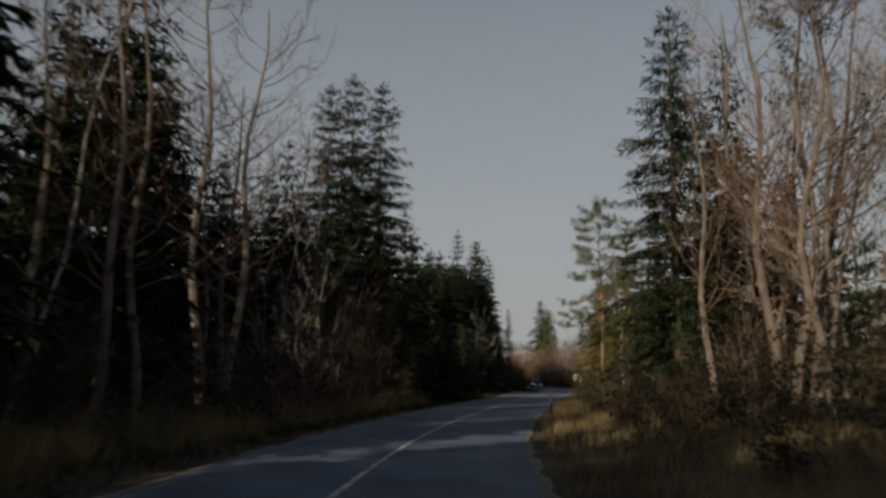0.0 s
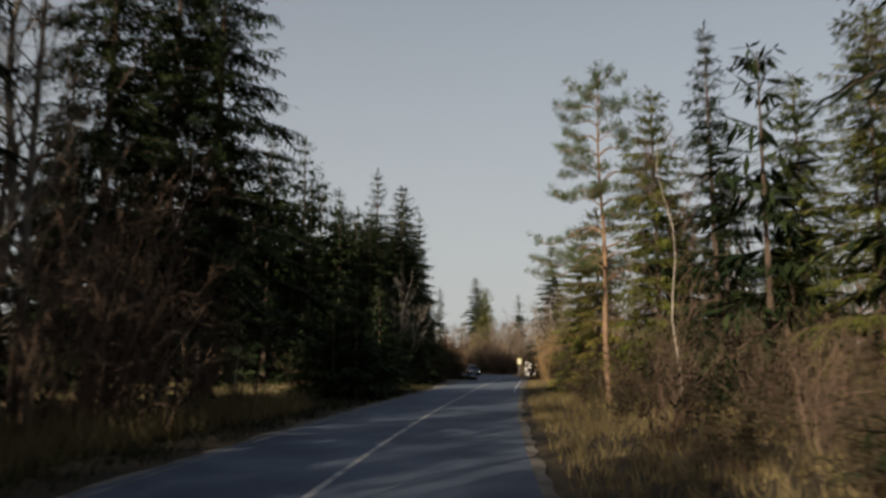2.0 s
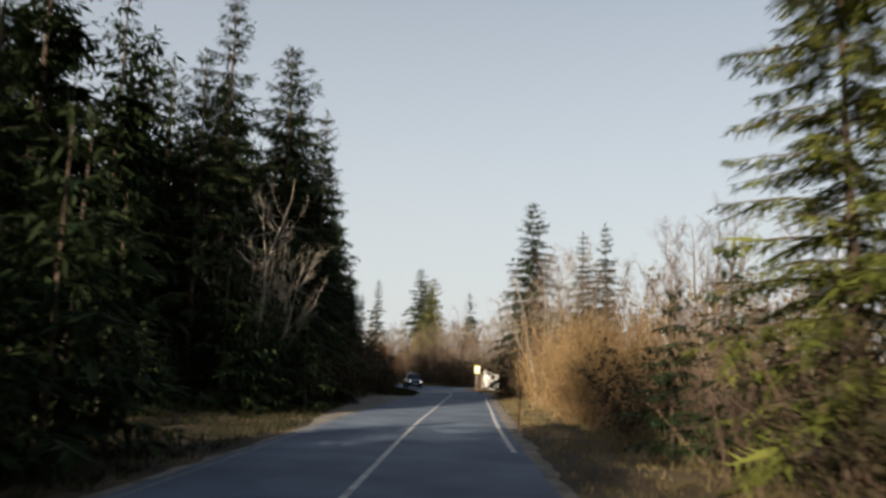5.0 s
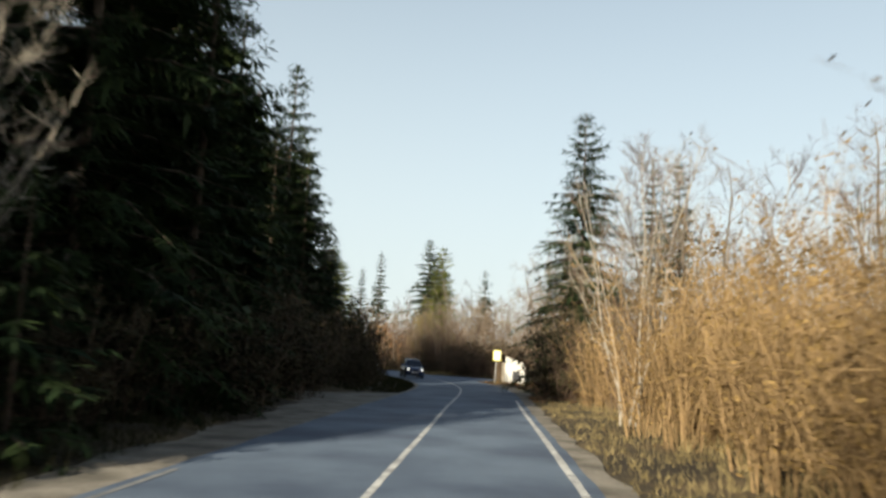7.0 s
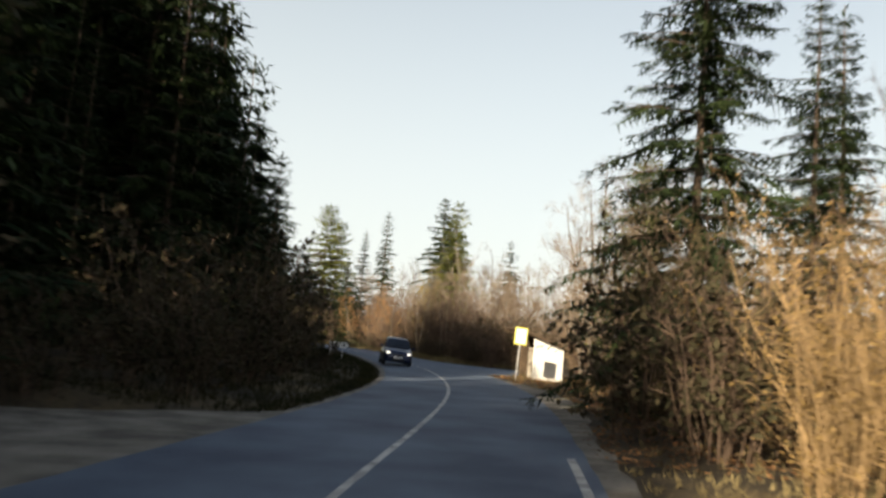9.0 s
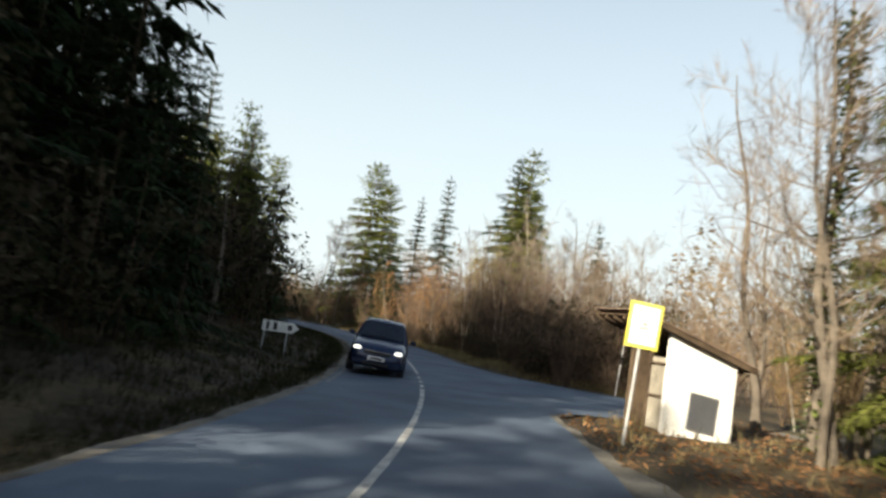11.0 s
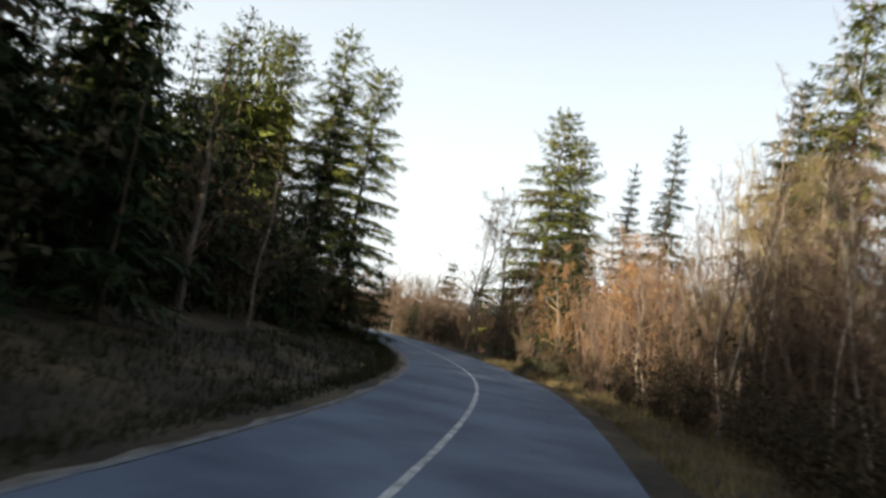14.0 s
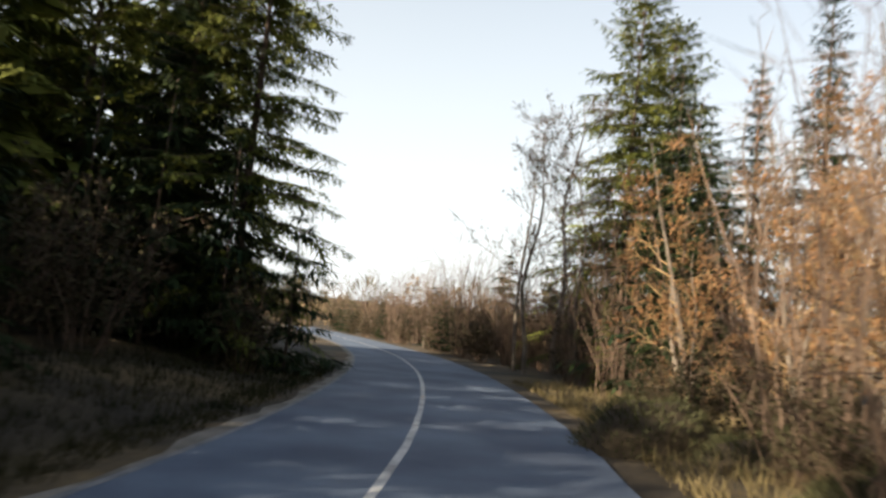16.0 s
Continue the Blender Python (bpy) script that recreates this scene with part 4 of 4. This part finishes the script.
# The trees that stand out, and some added only to cast shade: kind, foot, height.
MARKED = [
    ("bare", -5.2, 51, 9), ("bare", -5.9, 53.4, 10), ("birch", -4.4, 54.6, 8), ("bare", -6.6, 56, 9), ("birch", -5.4, 47.4, 9), ("tall", -7.4, 46, 20.0), ("tall", -6.4, 50, 22.3), ("tall", -4.4, 48.4, 21.2),
    ("bare", -9.6, 30, 18.5), ("bare", -7.2, 26, 15), ("mid", -13.5, 33, 18), ("mid", -11.2, 25, 17), ("pale", -5.8, 34.3, 7.5), ("pale", -7.9, 35.8, 9), ("bare", -6.6, 39.5, 13), ("brown", -5.4, 42, 7.5), ("brown", -4.7, 38, 6.5), ("brown", -5.6, 36.2, 7), ("brown", -4.5, 40.4, 6),
    # The last two of this row are added to cast shade on the verge.
    ("mid", -4.2, 80, 19.2), ("mid", -6.3, 75.3, 18.3), ("slim", 1.4, 85.5, 18.3), ("spruce", 3.8, 90.8, 18.0), ("slim", 5.5, 95.2, 16.4), ("pale", 3.5, 84.5, 8.5), ("pale", 2.7, 83.4, 9.5), ("young", -1.7, 64, 3.2), ("young", -1.4, 66, 2.8), ("young", -0.9, 68, 3.0), ("young", -0.6, 70, 2.6), ("young", -0.2, 72, 2.9), ("young", 0.2, 74, 2.6), ("young", 0.7, 76.2, 2.8), ("young", 1.0, 78.2, 2.6), ("dark", -2.6, 62.5, 2.8), ("young", -2.4, 61, 4.2), ("mid", -1.4, 79.5, 15), ("spruce", 0.9, 82.6, 14),
    # This row is added to keep the left lane and verge in shadow.
    ("young", 5.3, 105.5, 7.2), ("young", 5.8, 108, 7.8), ("young", 6.3, 110.4, 7.8), ("young", 6.8, 112.7, 7.2), ("spruce", 6.2, 111.9, 12.5), ("young", 2.4, 81.4, 6), ("young", 4.2, 84.5, 4.5),
    ("spruce", 7.8, 25.6, 14.5), ("bare", 10.2, 24, 15), ("hazy", 11.5, 29, 15), ("hazy", 9.6, 21, 12.5), ("hazy", 12.2, 25.5, 14), ("hazy", 13, 20.5, 14), ("mid", 12.5, 33, 16),
    ("vined", 8.4, 17.2, 11.5), ("vined", 10.6, 20.6, 12.5), ("dark", 6.3, 10.4, 2.6), ("dark", 7.2, 12.4, 3.1), ("dark", 5.9, 8.4, 1.9), ("young", 8.0, 14.4, 3.6), ("dark", 6.6, 14.6, 2.2),
    ("pine", 10.6, 51.2, 13.4), ("spruce_y", 11.6, 48.2, 11.8), ("slim", 12.8, 46, 13.2), ("spruce_y", 15.7, 45.5, 11.0), ("spruce_y", 14.5, 40, 10.6), ("birch", 9.6, 42.1, 8), ("golden", 11.4, 55.2, 8.8), ("spruce_y", 12.2, 61, 9),
    ("spruce", 23.8, 116.3, 16.9), ("slim", 33.7, 124.3, 17.1), ("slim", 29.6, 119.9, 15.2), ("bare", 30.7, 100, 12), ("bare", 22.5, 97, 8.5), ("birch", 19.3, 97.5, 9.3), ("birch", 18.2, 94.5, 8.5), ("hazy", 20.8, 98.0, 9.3), ("hazy", 22.2, 101, 10), ("pale", 18.5, 95.6, 8.8), ("dark", 20.6, 108, 4.2), ("dark", 20.3, 110.4, 4.6), ("dark", 21.6, 109.2, 5), ("brown", 21.8, 111.5, 6),
    # The three slim spruces here are added to shade a strip of road.
    ("spruce", 5.9, 124, 20.5), ("mid", 4.0, 101, 18.5), ("spruce", 7.4, 123.2, 14.5), ("slim", -8, 67.5, 17), ("slim", -14, 59.5, 18), ("slim", -3.2, 73.9, 14), ("brown", 1.2, 86.5, 6),
    ("ivied", 27.1, 128.9, 10.5), ("ivied", 27.4, 136.0, 12.0), ("ivied", 30.2, 135.0, 12.0), ("spruce_y", 29.2, 134.4, 12.5), ("hazy", 26.6, 133.4, 10), ("hazy", 27.8, 139.8, 10.5), ("hazy", 27.0, 129.6, 10.5), ("hazy", 29.0, 137.2, 12), ("hazy", 26.0, 175.5, 10.5), ("hazy", 24.2, 171.5, 8.5), ("hazy", 25.6, 167.5, 8), ("hazy", 23.4, 178.5, 9), ("ivied", 28.6, 131.8, 11), ("ivied", 29.6, 126.5, 10), ("bare", 28.2, 134, 10), ("bare", 30.3, 128.6, 11), ("brown", 27.7, 131, 5), ("brown", 28.8, 127.5, 5.5), ("brown", 27.2, 126.6, 4.5),
    ("pale", 25.1, 175, 11.8), ("pale", 25.9, 163.4, 6.2), ("willow", 21.3, 174.5, 9.5), ("willow", 22.2, 177.2, 9), ("birch", 22.8, 165.6, 5.6), ("birch", 22.6, 169.4, 6.2), ("birch", 21.6, 171.6, 6.5), ("birch", 23.6, 163.0, 5.2), ("birch", 23.3, 167.4, 6.4), ("birch", 20.9, 173, 6.8), ("spruce_y", 25.1, 184.4, 18.1), ("spruce", 26.3, 208.7, 23.2), ("spruce_y", 27.6, 209.6, 20), ("spruce_y", 28.9, 208.2, 17.5),
    ("spruce_y", 8.5, 214.8, 21.4), ("spruce_y", 10.4, 214.0, 18.8), ("slim", 17.9, 216.7, 21.5), ("slim", 14.7, 218.4, 18.3), ("mid", 43.3, 241.2, 22.3),
    ("spruce_y", -2.4, 194.5, 18.6), ("spruce_y", 0.9, 193.4, 16.0), ("spruce", -0.7, 192.2, 14.5), ("young", 2.0, 191.6, 6.5), ("young", 0.2, 190.6, 7.5), ("young", 2.9, 193.6, 5), ("young", -2.0, 190.2, 8), ("dark", 3.2, 191.2, 3), ("mid", -8.8, 193, 18.9), ("mid_y", -10.3, 200.1, 19.6), ("mid", -20.2, 197, 17.5), ("mid_y", -4.0, 188, 15.6), ("mid", -10.8, 188, 17),
    ("spruce", 9.3, 139.5, 11.2), ("spruce", 8.8, 133, 11.5), ("spruce", 8.2, 146, 10.8), ("slim", 6.3, 153, 12.5), ("slim", 4.6, 160, 13.5), ("spruce_y", -5.2, 192.3, 17), ("spruce_y", -7.6, 190, 16),
    ("beech", 18.8, 180.5, 6), ("beech", 17.8, 185.5, 6.5), ("beech", 16.4, 190.0, 6), ("slim", 12.6, 201, 11.5), ("young", 13.3, 197.8, 7.2), ("young", 14.3, 198.8, 6.6), ("spruce", 13.7, 200.2, 9.5), ("beech", 16.6, 196.5, 7.5), ("beech", 18.3, 194.2, 8), ("vined", 5.8, 207.5, 11.5), ("vined", 8.3, 205.8, 9.5), ("vined", 7.0, 209.5, 13), ("young", 11.7, 203, 9.0), ("mid", 12.6, 205.5, 12.5), ("spruce_y", 10.4, 202.6, 3.4), ("bare", 4.6, 210.5, 10), ("brown", 17.2, 181.5, 5.5), ("brown", 22.9, 170.5, 7.5), ("brown", 23.5, 173.5, 8), ("brown", 22.4, 175.8, 6.5),
]
for kind, x, y, h in MARKED:
    put(kind, x, y, h)


# Glades in the forest, as stretches across the sun's direction.
GLADES = [(-14, -10.5), (-27.5, -22.5), (-50.4, -37.0), (-65.3, -61.5)]
OPEN = (-46.4, -39.6)  # the widest of them, clear of bushes too


def fill(kinds, y1, y2, d1, d2, count, gap, h1, h2, seed):
    """Plants at random along a stretch of the road, between two offsets, at least gap apart."""
    r, tries = random.Random(seed), 0
    while count and tries < 4000:
        tries += 1
        y, d = r.uniform(y1, y2), r.uniform(d1, d2)
        p = road_point(y, d)
        if d < 0 and OPEN[0] < p[0] * 0.8 - p[1] * 0.6 < OPEN[1] or -9 < d < -4 and 45 < y < 57:
            continue
        if d < 0 and h1 > 7 and any(a < p[0] * 0.8 - p[1] * 0.6 < b for a, b in GLADES):
            continue
        if any((p[0] - a) ** 2 + (p[1] - b) ** 2 < gap * gap for a, b in TAKEN):
            continue
        put(r.choice(kinds), float(p[0]), float(p[1]), r.uniform(h1, h2))
        count -= 1


# The forest on the left: its edge, then its depth.
fill(["young"], 57, 84, -7.0, -4.9, 28, 1.1, 3.5, 6.5, 1)
fill(["dark"], 56, 130, -6.6, -5.2, 20, 1.2, 2.2, 3.8, 2)
fill(["mid", "far"], 56, 104, -13, -7.5, 16, 2.2, 12, 16, 3)
fill(["bare", "bare", "mid", "birch"], 8, 44, -14, -6.5, 16, 2.0, 11, 16, 4)
fill(["brown", "low", "dark"], 8, 56, -7.5, -4.9, 22, 1.1, 1.5, 4.0, 5)
fill(["slim"], 100, 112, -12.5, -9.4, 5, 2.4, 15, 18, 6)
fill(["slim"], 112, 146, -13.5, -9.6, 11, 2.2, 9.5, 12, 46)
fill(["far"], 100, 150, -16, -12, 16, 2.4, 16, 20, 26)
fill(["young", "bare", "dark"], 148, 188, -13, -7.4, 30, 1.9, 4.5, 7.5, 27)
fill(["dark", "young"], 96, 150, -8.5, -6.8, 16, 1.6, 2.5, 6, 7)
fill(["far"], -60, 40, -34, -12, 46, 2.8, 15, 19, 8)
fill(["far"], 64, 150, -36, -12.5, 58, 2.8, 16, 20, 9)
fill(["far"], 150, 215, -44, -24, 24, 2.8, 9, 12, 28)
# Unseen trees behind the start, added to block sun from the road.
fill(["far"], -60, 8, -16, -6.6, 32, 2.3, 13, 17, 10)
fill(["far"], 148, 172, -28, -13, 22, 2.6, 11, 13.5, 32)
fill(["mid", "bare", "bare"], -6, 36, -17, -7.5, 12, 2.4, 12, 16, 33)
fill(["dark", "young"], 182, 208, -12, -7.2, 18, 1.5, 2.5, 5.0, 34)
# The right side.
fill(["brown"], 6, 40, 6.6, 11, 14, 1.6, 2.0, 3.4, 11)
fill(["bare"], 6, 40, 8.0, 14, 9, 1.8, 8, 13, 29)
fill(["low", "dark"], 4, 60, 5.4, 8.0, 22, 1.2, 0.9, 2.2, 12)
fill(["spruce_y", "bare", "young"], 36, 72, 9.5, 20, 16, 2.4, 8, 12, 13)
fill(["dark", "brown"], 68, 79, 5.8, 9.5, 9, 1.3, 2.2, 3.4, 25)
fill(["dark", "brown", "young"], 58, 69, 5.8, 9.5, 14, 1.2, 2.5, 4.4, 14)
fill(["tan"], 77, 98, 5.5, 9.0, 34, 1.0, 4.2, 6.0, 15)
fill(["birch", "birch", "bare"], 80, 112, 8.5, 16, 26, 1.8, 7, 9.5, 16)
fill(["brown", "tan", "tan"], 96, 122, 5.6, 10, 34, 1.2, 3.5, 6.0, 17)
fill(["bare", "brown", "birch"], 112, 146, 12, 34, 38, 2.4, 6.0, 8.0, 18)
fill(["brown"], 148, 160, 5.6, 9.5, 18, 1.1, 2.8, 4.2, 19)
fill(["brown"], 160, 182, 6.4, 10.5, 28, 1.2, 5.0, 7.5, 30)
fill(["dark"], 150, 176, 5.2, 7, 16, 1.1, 1.4, 2.6, 44)
fill(["dark"], 148, 178, 6.4, 9.5, 24, 1.1, 2.8, 4.6, 53)
fill(["dark", "young"], 42, 58, 6.2, 8.5, 9, 1.2, 1.4, 2.6, 54)
fill(["brown", "tan"], 118, 160, 11, 24, 26, 1.8, 4, 6, 43)
fill(["bare", "birch", "brown"], 150, 166, 9.0, 30, 16, 2.0, 4.0, 6.0, 20)
fill(["bare", "birch", "brown"], 166, 215, 9.0, 30, 40, 2.2, 8.0, 11.5, 31)
fill(["beech", "brown", "brown"], 176, 214, 6.0, 10.5, 26, 1.6, 3.5, 7.5, 21)
fill(["hazy"], 168, 206, 13, 34, 20, 2.6, 10, 13.5, 55)
fill(["far"], -30, 70, 14, 30, 20, 3.2, 11, 15, 22)
fill(["brown", "brown", "bare"], 212, 262, 4.6, 14.0, 44, 2.0, 4.5, 8.5, 23)
fill(["far", "bare"], 222, 300, 12, 60, 34, 4.5, 7, 11, 24)
fill(["brown", "dark"], 206, 250, -30, -8, 26, 2.0, 3, 5.5, 35)
fill(["far"], 176, 204, -46, -9, 30, 2.8, 10, 13, 36)
fill(["dark"], 170, 192, 5.0, 6.6, 12, 1.1, 1.3, 2.3, 47)
fill(["dark", "young"], 216, 258, 3.8, 11, 20, 1.6, 2.2, 4.2, 48)
fill(["mid", "mid", "bare"], -20, 44, -15, -7.2, 16, 2.0, 12, 16, 37)
fill(["bare", "far"], 4, 40, -20, -11, 10, 1.9, 11, 14, 38)
# Dense rows on the left, added to shade the hedge across the road.
fill(["far"], 104, 128, -22, -13, 8, 2.0, 17, 19, 39)
fill(["far"], 112, 150, -21, -13.8, 18, 1.7, 18, 20.5, 51)
fill(["mid", "mid_y"], 150, 190, -13.5, -8.8, 14, 2.0, 10.5, 12.2, 52)
fill(["far"], 126, 146, -20, -12, 18, 1.7, 17, 20, 41)
fill(["mid"], 190, 215, -24, -11, 8, 2.0, 13, 16, 42)
fill(["dark", "brown"], 204, 240, 4.4, 10, 20, 1.4, 2.5, 4.5, 40)


def deep_forest():
    """All the trees that stand deep in the forest as one mesh: wood first, then needles."""
    vs, fs, sizes, mats, start = [], [], [], [], 0
    for trees, slot in ((0, 0), (1, 1)):
        for meshes, m in DEEP:
            me = meshes[trees][1]
            co = np.empty(len(me.vertices) * 3)
            me.vertices.foreach_get("co", co)
            loops = np.empty(len(me.loops), int)
            me.loops.foreach_get("vertex_index", loops)
            total = np.empty(len(me.polygons), int)
            me.polygons.foreach_get("loop_total", total)
            mm = np.array(m)
            vs.append(co.reshape(-1, 3) @ mm[:3, :3].T + mm[:3, 3])
            fs.append(loops + start)
            sizes.append(total)
            mats.append(np.full(len(total), slot))
            start += len(me.vertices)
    vs, fs, sizes, mats = np.concatenate(vs), np.concatenate(fs), np.concatenate(sizes), np.concatenate(mats)
    out = bpy.data.meshes.new("deep_forest")
    out.vertices.add(len(vs))
    out.vertices.foreach_set("co", vs.ravel())
    out.loops.add(len(fs))
    out.loops.foreach_set("vertex_index", fs)
    out.polygons.add(len(sizes))
    out.polygons.foreach_set("loop_start", np.concatenate([[0], np.cumsum(sizes)[:-1]]))
    out.materials.append(M_BARK)
    out.materials.append(M_NEEDLE)
    out.polygons.foreach_set("material_index", mats)
    out.update(calc_edges=True)
    return tagged(new("deep_forest", out), "dark green spruces deep in the forest", "forest", kind="stuff")


deep_forest()


def far_woods(name, seed, count, place, label):
    """Distant woods, joined: rough conifers and round bare crowns too far to tell apart."""
    r = np.random.default_rng(seed)
    soup = Soup()
    for _ in range(count):
        x, y = place(r)
        z = float(ground_z(np.array(x), np.array(y)))
        conifer = r.random() < 0.45
        h = r.uniform(9, 19) if x > 20 else r.uniform(5, 9.5)
        for k in range(190):
            u = r.random() ** (1.3 if conifer else 0.7)
            a = r.uniform(0, 6.3)
            rad = (2.6 * (1 - u) + 0.2 if conifer else 3.2 * math.sqrt(max(0.05, 1 - (2 * u - 1) ** 2))) * r.random() ** 0.4
            d = unit(np.array([math.cos(a), math.sin(a), r.uniform(-0.6, 0.2) if conifer else r.uniform(0.6, 3)]))
            long, wide = (r.uniform(0.5, 1.1), 0.4) if conifer else (r.uniform(0.9, 2.4), 0.13)
            soup.blade(np.array([x + rad * math.cos(a), y + rad * math.sin(a), z + h * u * (1 if conifer else 0.85)]), d, unit(np.cross(d, r.normal(0, 1, 3))), long, wide)
    return tagged(new(name, soup.mesh(name, M_FAR)), label, "woods", kind="stuff")


M_FAR = material("distant mixed woods", (0.05, 0.055, 0.03), (0.19, 0.13, 0.075), 0.06, 0.9, island=0.4)
far_woods("far_woods", 5, 380, lambda r: (r.uniform(-130, 160), r.uniform(255, 420)), "distant mixed woods of spruce and bare trees")
far_woods("far_woods", 6, 170, lambda r: (r.uniform(45, 110), r.uniform(60, 250)), "distant mixed woods beyond the meadow")
far_woods("far_woods", 7, 110, lambda r: (r.uniform(-140, -70), r.uniform(-20, 260)), "distant mixed woods beyond the forest")


def grass(name, seed, count, y1, y2, d1, d2, low, high, mat, label):
    r = np.random.default_rng(seed)
    ys, ds = r.uniform(y1, y2, count), d1 + (d2 - d1) * r.random(count)
    v, f = [], []
    for yy, dd in zip(ys, ds):
        if dd > 0 and dd < 3.5 + bay(yy) or dd < 0 and -dd < 2.9 + apron(yy):
            continue
        if dd > 0 and 108 < yy < 142 and r.random() < 0.8:
            continue
        p = road_point(yy, dd)
        z = float(ground_z(p[0], p[1]))
        for k in range(4):
            q = np.array([p[0] + r.normal(0, 0.08), p[1] + r.normal(0, 0.08), z - 0.02])
            a, h = r.uniform(0, 6.3), r.uniform(low, high) * (0.5 if 60 < yy < 130 and 0 < dd < 5.5 else 1.0)
            s = np.array([math.cos(a), math.sin(a), 0])
            tip = q + np.array([r.normal(0, 0.35), r.normal(0, 0.35), 1.0]) * h
            i = len(v)
            v += [q - s * 0.012, q + s * 0.012, tip]
            f.append((i, i + 1, i + 2))
    return tagged(new(name, mesh_of(name, v, f, mat)), label, "grass", kind="stuff")


grass("verge_grass", 1, 12000, 0, 200, -7.5, -3.5, 0.1, 0.35, M_GRASS_SHADED, "short dull green and straw verge grass, coloured dark for its shade")
grass("verge_grass", 2, 14000, 0, 200, 3.4, 8.5, 0.12, 0.45, M_GRASS, "dry straw-coloured grass on the verge")
grass("verge_grass", 4, 7000, 95, 200, -3.7, -2.75, 0.05, 0.2, M_GRASS_SHADED, "short dull grass along the road's edge, coloured dark for its shade")
grass("verge_grass", 5, 3500, 156, 200, 2.95, 3.7, 0.05, 0.22, M_GRASS, "short dry grass along the road's edge")
grass("meadow_grass", 6, 9000, 46, 92, -34, -8, 0.12, 0.4, M_STRAW, "pale dry meadow grass beyond the trees")
grass("verge_grass", 3, 4500, 8, 50, -8, -4.5, 0.3, 1.0, M_GRASS, "tall dry straw-coloured grass at the forest edge")


def fallen_leaves(seed, count, y1, y2, d1, d2):
    """Dry leaves strewn over the verge, each a small curled blade lying on the ground."""
    r = np.random.default_rng(seed)
    soup = Soup()
    for _ in range(count):
        y, d = r.uniform(y1, y2), d1 + (d2 - d1) * r.random()
        if d < 3.2 + bay(y) + 0.9 * (114 < y < 130):
            continue
        p = road_point(y, d)
        p[2] = float(ground_z(p[0], p[1])) + r.uniform(0.005, 0.05)
        e = unit(np.array([*r.normal(0, 1, 2), r.normal(0, 0.25)]))
        soup.blade(p, e, unit(np.cross(e, r.normal(0, 0.35, 3) + (0, 0, 1))), r.uniform(0.07, 0.15), r.uniform(0.05, 0.1))
    return tagged(new("fallen_leaves", soup.mesh("fallen leaves", M_LEAF_RUST)), "rust-brown fallen leaves on the verge", "leaves", kind="stuff")


fallen_leaves(8, 12000, 108, 142, 3.2, 10.5)


def grassy_mound(x, y, length, width, height, turn, seed):
    """A low hummock of earth at the road's edge, grown over with short grass."""
    r = np.random.default_rng(seed)
    root = new("grassy_mound")
    root.matrix_basis = pose(x, y, float(ground_z(np.array(x), np.array(y))) - 0.05, 0, 0, turn)
    lump = r.uniform(0, 6.3, 4)
    top = lambda a, b: height * max(0.0, 1 - a * a - b * b) ** 0.6 * (1 + 0.18 * math.sin(3 * a * 2 + lump[0]) * math.sin(5 * b + lump[1])) - 0.1 * (a * a + b * b)
    verts, faces, rings, sides = [(0, 0, top(0, 0))], [], 7, 18
    for i in range(1, rings + 1):
        for k in range(sides):
            u, w = i / rings, 2 * math.pi * k / sides
            a, b = u * math.cos(w), u * math.sin(w)
            verts.append((a * length / 2, b * width / 2, top(a, b)))
    for k in range(sides):
        faces.append((0, 1 + k, 1 + (k + 1) % sides))
        for i in range(rings - 1):
            s = 1 + i * sides
            faces.append((s + k, s + sides + k, s + sides + (k + 1) % sides, s + (k + 1) % sides))
    part("earth", mesh_of("mound earth", verts, faces, M_GROUND, True), root)
    soup = Soup()
    for _ in range(1500):
        w, u = r.uniform(0, 6.3), r.random() ** 0.5
        a, b = u * math.cos(w), u * math.sin(w)
        p = np.array([a * length / 2, b * width / 2, top(a, b) - 0.02])
        d = unit(np.array([a + r.normal(0, 0.5), b + r.normal(0, 0.5), 0.9]))
        soup.blade(p, d, unit(np.cross(d, r.normal(0, 1, 3))), r.uniform(0.1, 0.26), 0.025)
    tagged(part("turf", soup.mesh("mound turf", M_TURF), root), kind="stuff")
    return tagged(root, "low earth hummock covered in short green grass", "mound")


grassy_mound(14.0, 188.2, 3.6, 2.0, 0.8, 65, 1)
grassy_mound(16.0, 187.6, 3.0, 2.2, 0.6, 40, 2)
grassy_mound(16.9, 184.6, 2.8, 1.6, 0.45, 75, 3)
